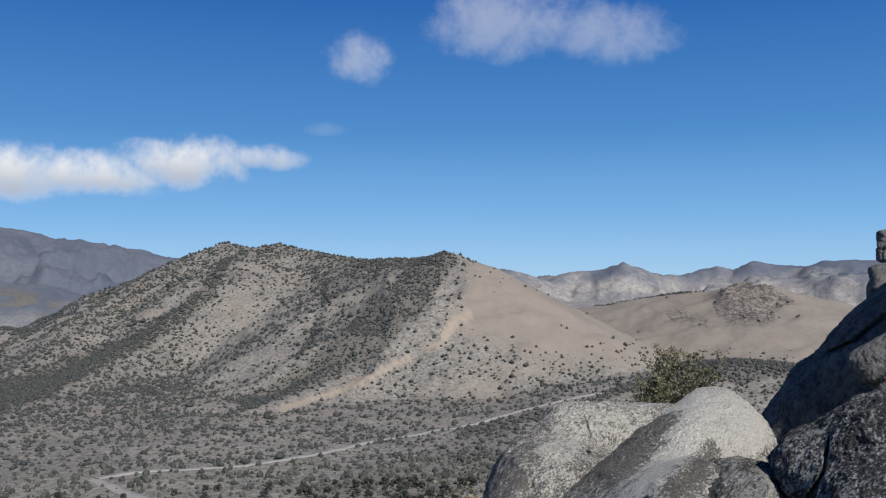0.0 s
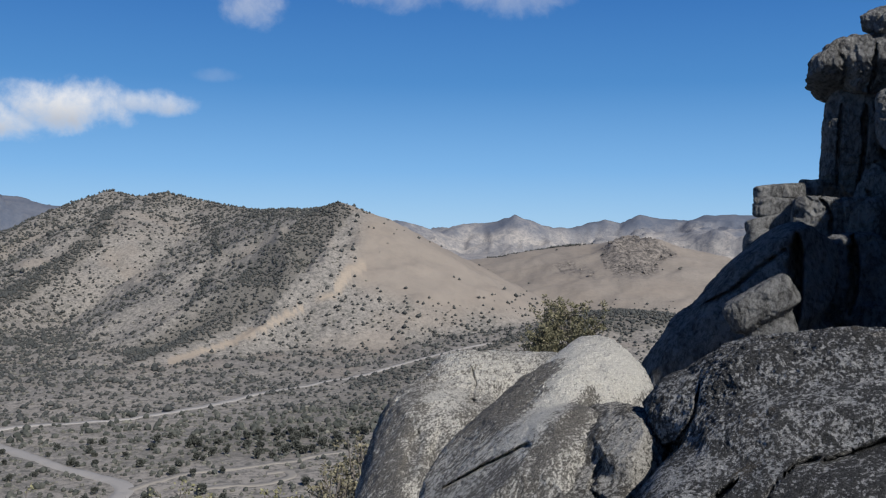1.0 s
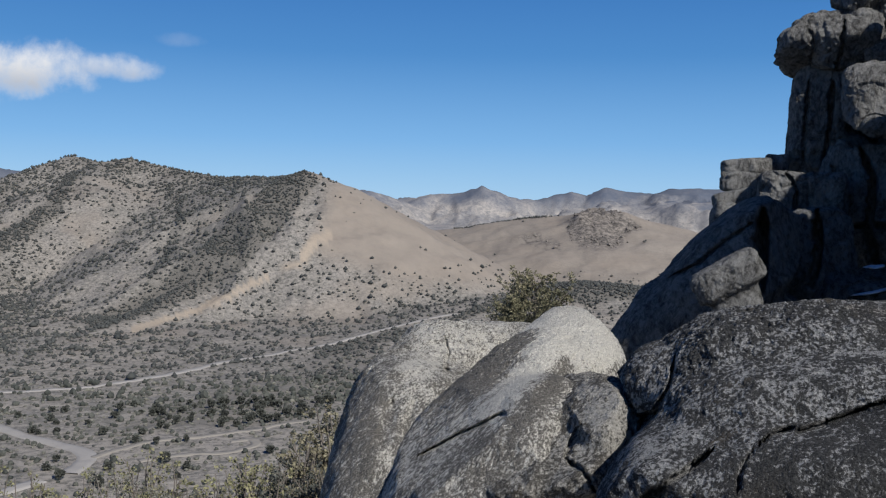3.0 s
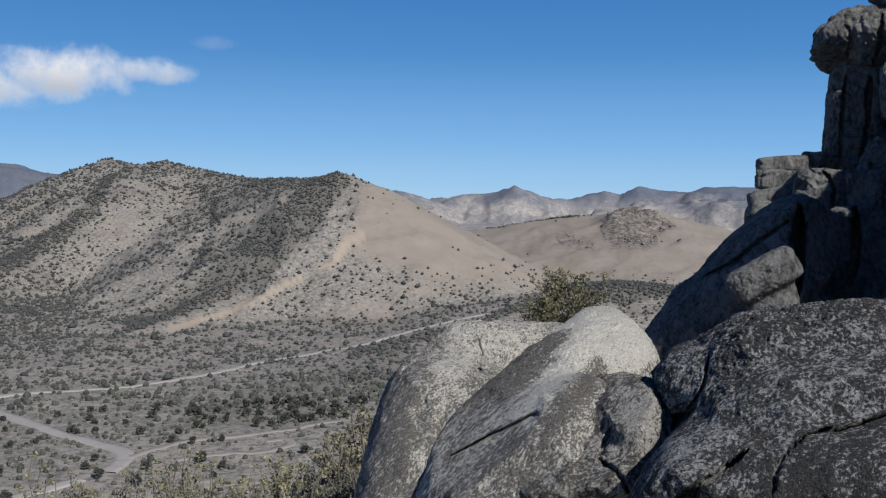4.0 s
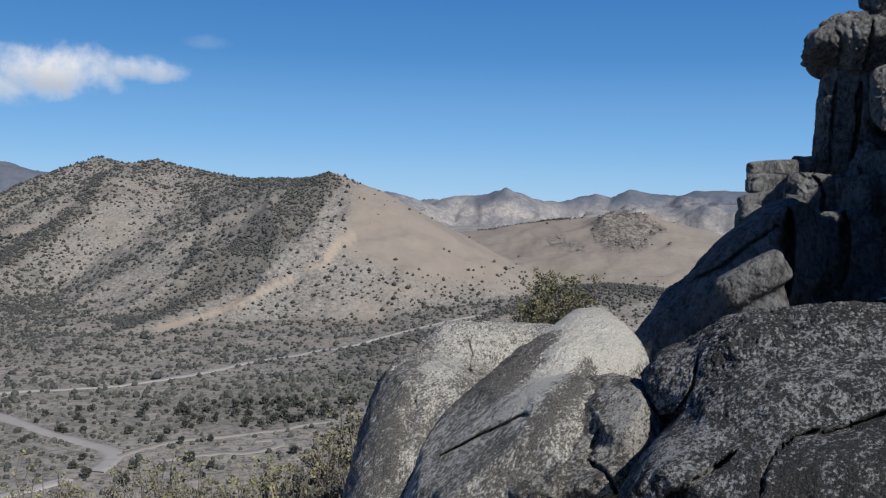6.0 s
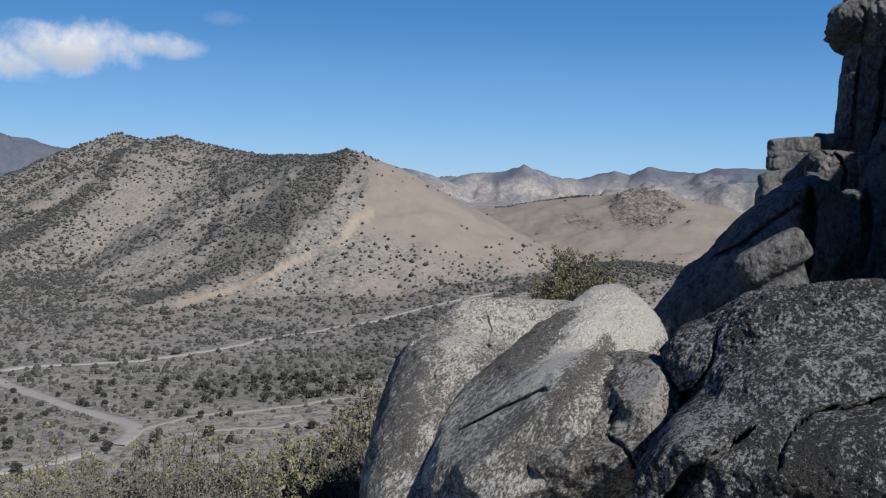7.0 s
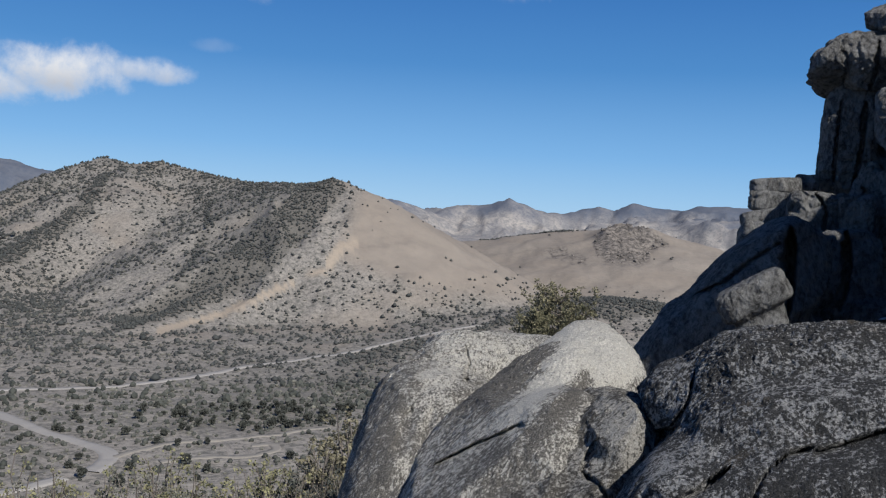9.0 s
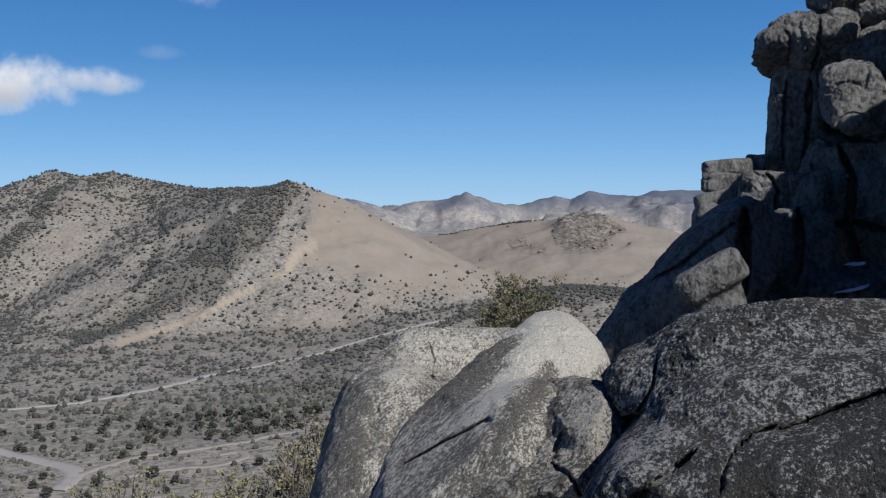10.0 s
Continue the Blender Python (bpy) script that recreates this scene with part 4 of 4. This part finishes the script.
boulder("crag_block", [blob(26.3, 2.1, 29.0, 0.70, 0.90, 0.23, -4, 7)], GRANITE_CRAG,
        "flat sunlit granite ledge block", 5, 0.2, 0.05, 0.8, 23, chips=0.05, group="rock tower", facets=2)
boulder("crag_block", [blob(26.3, 1.2, 28.8, 0.70, 0.90, 0.31, 5, 7)], GRANITE_CRAG,
        "flat sunlit granite ledge block", 5, 0.2, 0.05, 0.8, 24, chips=0.05, group="rock tower", facets=2)
boulder("crag_block", [blob(26.0, 0.2, 28.6, 0.73, 0.90, 0.31, -14, 7)], GRANITE_CRAG,
        "flat sunlit granite ledge block", 5, 0.2, 0.05, 0.8, 25, chips=0.05, group="rock tower", facets=2)
boulder("crag_block", [blob(25.4, -1.1, 28.2, 0.55, 1.00, 0.61, 25, 3.2)], GRANITE_CRAG,
        "rounded granite block under a ledge", 5, 0.4, 0.06, 1.4, 43, chips=0.05, group="rock tower", facets=2)
boulder("crag_block", [blob(28.0, 2.3, 30.0, 0.34, 0.50, 0.29, 0, 6)], GRANITE_CRAG,
        "squared granite block on a ledge", 5, 0.4, 0.04, 1.4, 26, chips=0.04, group="rock tower", facets=2)
boulder("crag_block", [blob(28.4, 0.6, 28.0, 0.71, 1.00, 0.61, 4, 6)], GRANITE_CRAG,
        "shadowed grey granite block of the rock tower", 6, 0.25, 0.07, 1.1, 27, chips=0.1, group="rock tower", facets=2, cracks=[([(28.5, 1.9), (29.1, 0.7), (29.0, -0.6)], 0.07, 0.35)])
boulder("crag_block", [blob(30.5, 0.4, 28.0, 0.64, 1.00, 0.69, -4, 6)], GRANITE_CRAG,
        "shadowed grey granite block of the rock tower", 6, 0.25, 0.07, 1.1, 28, chips=0.1, group="rock tower", facets=2)
boulder("crag_block", [blob(27.8, -0.9, 27.6, 0.28, 0.50, 0.33, 18, 4)], GRANITE_CRAG,
        "small granite block catching the sun", 5, 0.2, 0.05, 0.8, 29, chips=0.04, group="rock tower", facets=2)
boulder("crag_block", [blob(30.2, 4.5, 31.5, 0.88, 1.30, 2.00, 3, 4.5),
                    blob(31.0, 2.4, 31.5, 1.07, 1.30, 0.88, 0, 4)], GRANITE_CRAG,
        "tall shaded granite pillar under an overhanging cap", 6, 0.2, 0.08, 1.0, 30, chips=0.06, group="rock tower", facets=9, flute=0.12, cracks=[([(29.5, 7.2), (29.4, 4.9), (29.4, 2.4)], 0.06, 0.25), ([(30.8, 7.1), (30.7, 4.6), (30.4, 1.8)], 0.09, 0.45)])
boulder("crag_block", [blob(30.6, 8.9, 30.8, 1.42, 1.25, 0.54, -5, 5, -20),
                    blob(28.4, 8.9, 30.5, 0.52, 0.85, 0.42, 12, 2.8, -15),
                    blob(31.2, 8.2, 30.8, 0.78, 1.20, 0.41, 0, 3)], GRANITE_CRAG,
        "overhanging sunlit granite cap block", 6, 0.2, 0.08, 1.0, 31, chips=0.06, group="rock tower", facets=9, flute=0.08, cracks=[([(31.2, 10.2), (31.2, 8.7), (30.8, 7.4)], 0.07, 0.3), ([(29.3, 10.0), (29.7, 8.9), (29.5, 7.6)], 0.05, 0.12)])
boulder("crag_block", [blob(31.9, 11.4, 30.6, 0.70, 0.80, 0.46, -8, 4)], GRANITE_CRAG,
        "small granite block on top of the cap", 6, 0.25, 0.07, 1.1, 32, chips=0.08, group="rock tower", facets=14, flute=0.07, sharp=0.62)
boulder("crag_block", [blob(34.2, 11.0, 31.5, 0.99, 1.20, 0.88, 0, 4)], GRANITE_CRAG,
        "shadowed grey granite block of the rock tower", 6, 0.25, 0.07, 1.1, 33, chips=0.08, group="rock tower", facets=14, flute=0.07, sharp=0.62)
boulder("crag_block", [blob(33.2, 5.6, 28.8, 0.90, 0.90, 1.05, -8, 5, -14)], GRANITE_CRAG,
        "sunlit grey granite face in the rock tower", 6, 0.25, 0.07, 1.1, 34, chips=0.08, group="rock tower", facets=14, flute=0.07, sharp=0.62)
boulder("crag_block", [blob(34.3, 8.3, 31.0, 1.16, 1.30, 1.40, 0, 4)], GRANITE_CRAG,
        "shadowed grey granite block of the rock tower", 6, 0.25, 0.07, 1.1, 35, chips=0.08, group="rock tower", facets=14, flute=0.07, sharp=0.62)
boulder("crag_block", [blob(33.6, 3.4, 32.5, 1.60, 1.00, 2.30, 0, 5)], GRANITE_CRAG,
        "deep shaded granite wall behind the tower's blocks", 5, 0.25, 0.1, 1.1, 47, chips=0.08, group="rock tower", facets=6, flute=0.1)
boulder("crag_block", [blob(31.4, 2.4, 29.8, 0.40, 0.70, 0.54, 20, 4)], GRANITE_CRAG,
        "shadowed grey granite block of the rock tower", 6, 0.25, 0.07, 1.1, 36, chips=0.08, group="rock tower", facets=14, flute=0.07, sharp=0.62)
boulder("crag_block", [blob(29.9, -3.4, 26.5, 1.31, 1.60, 1.44, -5, 3.4)], GRANITE_CRAG,
        "shadowed grey granite block of the rock tower", 6, 0.25, 0.07, 1.1, 37, chips=0.08, group="rock tower", facets=14, flute=0.07, sharp=0.62, cracks=[([(28.4, -0.3), (28.8, -2.5), (28.5, -5.0)], 0.12, 0.8), ([(30.2, -0.2), (30.4, -2.2), (30.1, -4.8)], 0.12, 0.8)])
boulder("crag_block", [blob(33.9, -0.7, 30.0, 1.90, 1.80, 2.72, 0, 3.4)], GRANITE_CRAG,
        "shadowed grey granite block of the rock tower", 6, 0.25, 0.07, 1.1, 38, chips=0.08, group="rock tower", facets=14, flute=0.07, sharp=0.62, cracks=[([(31.0, 2.2), (31.4, -0.8), (31.1, -3.6)], 0.14, 0.9), ([(32.2, 3.6), (33.1, 1.4), (32.9, -1.4), (33.6, -3.5)], 0.12, 0.9), ([(31.2, -1.5), (33.0, -1.0), (36.0, -1.8)], 0.12, 0.8)])
boulder("crag_block", [blob(33.5, -6.1, 27.5, 2.16, 1.60, 1.20, 0, 3)], GRANITE_CRAG,
        "shadowed grey granite block of the rock tower", 6, 0.25, 0.07, 1.1, 39, chips=0.08, group="rock tower", facets=14, flute=0.07, sharp=0.62)
# mostly past the right edge of view; added to cast shade
boulder("crag_block", [blob(38.8, 2.5, 30.5, 1.75, 2.20, 4.61, 2, 3.4)], GRANITE_CRAG,
        "shadowed grey granite block of the rock tower", 6, 0.25, 0.07, 1.1, 40, chips=0.08, group="rock tower", facets=14, flute=0.07, sharp=0.62)
boulder("crag_block", [blob(36.0, 5.2, 31.0, 1.40, 1.20, 2.06, 0, 4)], GRANITE_CRAG,
        "shadowed grey granite block of the rock tower", 6, 0.25, 0.07, 1.1, 44, chips=0.08, group="rock tower", facets=14, flute=0.07, sharp=0.62)
boulder("crag_block", [blob(31.9, -6.1, 25.4, 1.38, 1.20, 0.95, 0, 3)], GRANITE_CRAG,
        "shadowed grey granite block of the rock tower", 6, 0.25, 0.07, 1.1, 45, chips=0.08, group="rock tower", facets=14, flute=0.07, sharp=0.62)
# unseen walls added beyond the view to keep the sun off the crag
shade_wall(48.0, 26.5, 9.0, 2.9, 4.6, 41, "unseen tall granite wall added to shade the rock tower")
shade_wall(53.8, 18.3, 6.2, 3.7, 3.6, 42, "unseen huge granite wall added to shade the rock tower")
shade_wall(53.6, 18.65, 11.6, 3.0, 3.3, 46, "unseen high granite fin added to shade the rock tower")
shade_wall(39.4, 28.45, 10.3, 1.2, 1.25, 48, "unseen narrow granite fin added to shade the rock tower")


# ---- old snow left in the shade ----
for number, (az, el, d, wide, deep, tall, lean) in enumerate([(33.1, -4.8, 24.6, 0.36, 0.60, 0.04, -17), (33.3, -3.4, 25.0, 0.2, 0.5, 0.03, -12), (18.7, -11.3, 6.45, 0.045, 0.10, 0.03, 0)]):
    patch = boulder("snow_patch", [blob(az + s * wide * 60 / d, el - s * wide * 60 / d * math.tan(radians(lean)) + 0.1 * (s < 0), d, wide * (0.55 - 0.2 * s), deep, tall * (0.7 + 0.4 * s), lean) for s in (0, -0.6, 0.7)], SNOW, "thin patch of old snow lying between shaded rocks", 5, 0.03, 0.5 * tall + 0.01, 0.12, 80 + number, group="snow patches", facets=4)
    tagged(patch, category="snow")


# ---- plants near the lookout ----
def tube(path, radii, sides=5):
    """Vertices and quads of a tapered tube along a path."""
    path = np.asarray(path, float)
    way = np.gradient(path, axis=0)
    way /= np.linalg.norm(way, axis=1)[:, None] + 1e-9
    ref = np.where(np.abs(way[:, 2:3]) > 0.9, np.array([[1.0, 0, 0]]), np.array([[0, 0, 1.0]]))
    u = np.cross(way, ref)
    u /= np.linalg.norm(u, axis=1)[:, None]
    w = np.cross(way, u)
    a = np.linspace(0, 2 * np.pi, sides, endpoint=False)
    ring = np.cos(a)[None, :, None] * u[:, None] + np.sin(a)[None, :, None] * w[:, None]
    v = (path[:, None] + ring * np.asarray(radii)[:, None, None]).reshape(-1, 3)
    i, j = np.meshgrid(np.arange(len(path) - 1), np.arange(sides), indexing="ij")
    b, c = i * sides + j, i * sides + (j + 1) % sides
    return v, np.stack([b, c, c + sides, b + sides], -1).reshape(-1, 4)


def joined(pieces):
    v, f, n = [], [], 0
    for a, b in pieces:
        v.append(a), f.append(b + n)
        n += len(a)
    return np.concatenate(v), np.concatenate(f)


def leaves(points, ways, size, rng, slim=0.45):
    """A small bent leaf (two quads) at each point."""
    k = len(points)
    along = ways + rng.normal(0, 0.55, (k, 3))
    along /= np.linalg.norm(along, axis=1)[:, None]
    across = np.cross(along, rng.normal(0, 1, (k, 3)))
    across /= np.linalg.norm(across, axis=1)[:, None] + 1e-9
    up = np.cross(along, across)
    s = (size * rng.uniform(0.6, 1.4, k))[:, None]
    mid = points + along * s * 0.5 - up * s * 0.10
    v = np.stack([points, mid + across * s * slim, points + along * s, mid - across * s * slim], 1)
    return v.reshape(-1, 3), np.arange(4 * k).reshape(-1, 4)


def bush(name, place, radius, height, leaf, leaf_size, stems, per_stem, label, seed, bare=0.3, group="bushes below the lookout"):
    """A many-stemmed bush: crooked stems that fork, with leaves along their outer half."""
    rng = np.random.default_rng(seed)
    thing = tagged(empty(name, place), label, "bush", group)
    wood, points, ways = [], [], []
    for k in range(stems):
        a, out = rng.uniform(0, 2 * np.pi), rng.uniform(0.1, 1.0) ** 0.6
        tip = np.array([math.cos(a) * out * radius, math.sin(a) * out * radius, height * rng.uniform(0.55, 1.0) * (1.05 - 0.45 * out * out)])
        t = np.linspace(0, 1, 6)[:, None]
        bend = rng.normal(0, 0.07 * radius, (6, 3)) * t
        path = tip * t + np.array([0, 0, 0.22 * height]) * t * (1 - t) + bend
        wood.append(tube(path, np.linspace(0.013, 0.004, 6) * (0.5 + height * 0.5), 4))
        for _ in range(4):
            at = rng.uniform(bare, 1.0)
            p = np.array([np.interp(at, t[:, 0], path[:, c]) for c in range(3)])
            twig = rng.normal(0, 1, 3) * np.array([1, 1, 0.6]) + np.array([math.cos(a), math.sin(a), 0.9])
            twig = twig / np.linalg.norm(twig) * radius * rng.uniform(0.18, 0.42)
            q = np.linspace(0, 1, 4)[:, None]
            side = p + twig * q + rng.normal(0, 0.02, (4, 3)) * q
            wood.append(tube(side, np.linspace(0.006, 0.002, 4), 3))
            n = per_stem // 4
            s = rng.uniform(0.2, 1.0, n)
            points.append(p + twig * s[:, None] + rng.normal(0, 0.055 * radius, (n, 3)))
            ways.append(np.tile(twig / np.linalg.norm(twig), (n, 1)))
    v, f = joined(wood)
    child("framework", mesh_from("framework", v, f, BARK, False), thing)
    v, f = leaves(np.concatenate(points), np.concatenate(ways), leaf_size, rng)
    child("foliage", mesh_from("foliage", v, f, leaf, False), thing)
    return thing


KINDS = {
    "rabbitbrush": (RABBITBRUSH, 0.040, "yellow-green brush with thin upright stems on the slope"),
    "sagebrush": (SAGE, 0.032, "grey-green sagebrush clump on the steep slope"),
    "scrub_oak": (OAKBRUSH, 0.045, "brownish leafy bush growing against a pale boulder"),
    "juniper_bush": (JUNIPER, 0.034, "dark green bush in the shade of a boulder"),
}
# kind, bearing, distance, height of its top, half width
BUSHES = [
    ("rabbitbrush", -17.3, 15.0, -15.3, 0.50), ("rabbitbrush", -15.2, 15.5, -15.8, 0.45), ("rabbitbrush", -9.4, 14.5, -15.3, 0.55),
    ("rabbitbrush", -7.9, 14.0, -16.3, 0.45), ("rabbitbrush", -12.6, 13.6, -16.9, 0.5), ("rabbitbrush", -3.2, 13.4, -16.0, 0.55),
    ("rabbitbrush", -1.9, 12.8, -16.8, 0.45), ("rabbitbrush", -20.4, 14.6, -17.0, 0.5), ("rabbitbrush", -5.4, 12.6, -17.4, 0.45),
    ("sagebrush", -22.6, 13.6, -17.4, 0.7), ("sagebrush", -18.8, 13.2, -17.3, 0.7), ("sagebrush", -14.2, 12.8, -17.4, 0.7),
    ("sagebrush", -10.9, 13.0, -17.0, 0.7), ("sagebrush", -6.4, 12.4, -17.7, 0.6), ("sagebrush", -16.0, 12.4, -17.6, 0.7),
    ("sagebrush", -24.5, 13.5, -17.5, 0.8), ("sagebrush", -8.6, 12.2, -17.7, 0.6),
    ("scrub_oak", 0.9, 14.4, -13.6, 0.60), ("scrub_oak", 2.0, 14.8, -12.5, 0.60), ("scrub_oak", -0.1, 13.8, -14.8, 0.55), ("scrub_oak", 2.6, 14.0, -13.4, 0.5),
    # dark bushes; they partly stand for the black shade under the brown bush
    ("juniper_bush", -0.6, 12.8, -16.5, 0.5), ("juniper_bush", 0.8, 12.6, -16.2, 0.5), ("juniper_bush", 2.0, 12.4, -16.4, 0.5),
]
for number, (kind, az, d, top, half) in enumerate(BUSHES):
    leaf, size, label = KINDS[kind]
    foot = on_slope(az, d)
    height = sight(az, top, d).z - foot.z
    bush(kind, foot, half, height, leaf, size, 30 if kind != "scrub_oak" else 40, 64 if kind == "rabbitbrush" else 108, label, 100 + number)


def pinyon(az, d, top, half, seed):
    """A small rugged pine: trunk, limbs and tufts of needles."""
    rng = np.random.default_rng(seed)
    foot = on_slope(az, d)
    height = sight(az, top, d).z - foot.z
    tree = tagged(empty("pinyon_pine", foot), "rugged olive-green pinyon pine behind the pale boulders", "tree")
    t = np.linspace(0, 1, 12)
    stem = np.stack([0.25 * np.sin(2.2 * t) * half * 0.3, 0.1 * np.sin(4 * t), height * t * 0.97], 1)
    child("trunk", mesh_from("trunk", *tube(stem, np.linspace(0.16, 0.02, 12), 8), BARK), tree, "pale grey trunk")
    wood, points, ways = [], [], []
    for k in range(130):
        at = rng.uniform(0.22, 1.0) ** 0.7
        p = np.array([np.interp(at, t, stem[:, c]) for c in range(3)])
        a = rng.uniform(0, 2 * np.pi)
        reach = half * (0.22 + 1.0 * (1 - at) ** 0.5) * rng.uniform(0.55, 1.15)
        way = np.array([math.cos(a), math.sin(a), rng.uniform(0.15, 0.75)])
        s = np.linspace(0, 1, 6)[:, None]
        limb = p + way * reach * s + np.array([0, 0, 0.18 * reach]) * s * s + rng.normal(0, 0.05 * reach, (6, 3)) * s
        wood.append(tube(limb, np.linspace(0.035, 0.006, 6) * (0.4 + reach * 0.4), 5))
        for _ in range(6):
            q = rng.uniform(0.35, 1.0)
            c = np.array([np.interp(q, s[:, 0], limb[:, i]) for i in range(3)]) + rng.normal(0, 0.10, 3)
            n = 21
            tuft = rng.normal(0, 1, (n, 3)) + np.array([0, 0, 0.5])
            tuft /= np.linalg.norm(tuft, axis=1)[:, None]
            points.append(c + tuft * rng.uniform(0, 0.10, (n, 1)))
            ways.append(tuft)
    v, f = joined(wood)
    child("framework", mesh_from("framework", v, f, BARK, False), tree)
    v, f = leaves(np.concatenate(points), np.concatenate(ways), 0.10, rng, 0.22)
    child("crown", mesh_from("crown", v, f, PINYON, False), tree, "olive needle tufts")


pinyon(14.0, 34.0, -4.8, 2.25, 7)
pinyon(12.7, 33.0, -6.2, 1.1, 8)


# ---- junipers standing singly in the near valley ----
def juniper_tree(seed):
    """A low dense juniper: short forked trunk and a crown of sprays round a few lobes."""
    rng = np.random.default_rng(seed)
    tree = tagged(empty("juniper_tree", (0, 0, 0)), "dark round juniper tree standing in dry sagebrush", "tree", "valley junipers")
    wood = []
    for k in range(3):
        a = rng.uniform(0, 2 * np.pi)
        s = np.linspace(0, 1, 5)[:, None]
        wood.append(tube(np.array([math.cos(a) * 0.35, math.sin(a) * 0.35, 1.2]) * s + rng.normal(0, 0.03, (5, 3)) * s, np.linspace(0.12, 0.05, 5), 5))
    v, f = joined(wood)
    child("trunk", mesh_from("trunk", v, f, BARK, False), tree)
    points, ways = [], []
    for k in range(9):
        a, out, up = rng.uniform(0, 2 * np.pi), rng.uniform(0.1, 0.75), rng.uniform(0.5, 1.9)
        centre = np.array([math.cos(a) * out, math.sin(a) * out, up])
        n = 46
        w = rng.normal(0, 1, (n, 3)) + np.array([0, 0, 0.3])
        w /= np.linalg.norm(w, axis=1)[:, None]
        points.append(centre + w * rng.uniform(0.25, 0.62, (n, 1)) * np.array([1, 1, 0.85]))
        ways.append(w)
    v, f = leaves(np.concatenate(points), np.concatenate(ways), 0.42, rng, 0.5)
    v[:, 2] = np.maximum(v[:, 2], 0.08)
    child("crown", mesh_from("crown", v, f, JUNIPER, False), tree)
    return tree


def plant_junipers():
    rng = np.random.default_rng(31)
    kinds = [juniper_tree(300 + k) for k in range(6)]
    x, y = scatter(2600, 222, 400, -27, 14, rng)
    az, r = np.degrees(np.arctan2(x, y)), np.hypot(x, y)
    z = land(x, y)
    el = np.degrees(np.arctan2(z - EYE.z, r))
    patch = fbm(np.stack([x, y, 0 * x], 1) / 60, 4, 81)
    thick = 0.07 + 0.10 * patch + 0.22 * zone(az, el, THICKETS[5][0], 0.5)
    keep = np.nonzero((rng.uniform(0, 1, len(x)) < thick) & off_roads(x, y, 2.0))[0][:260]
    for number, k in enumerate(keep):
        s = rng.uniform(0.75, 1.45)
        place = Matrix.LocRotScale((x[k], y[k], z[k] - 0.08), Euler((0, 0, rng.uniform(0, 6.28))), None)
        if number < len(kinds):
            kinds[number].scale = (s, s, s * rng.uniform(0.85, 1.1))
            kinds[number].matrix_basis = place @ Matrix.Diagonal((*kinds[number].scale, 1))
        else:
            tree = copy_thing(kinds[number % len(kinds)], place)
            tree.scale = (s, s, s * rng.uniform(0.85, 1.1))


plant_junipers()
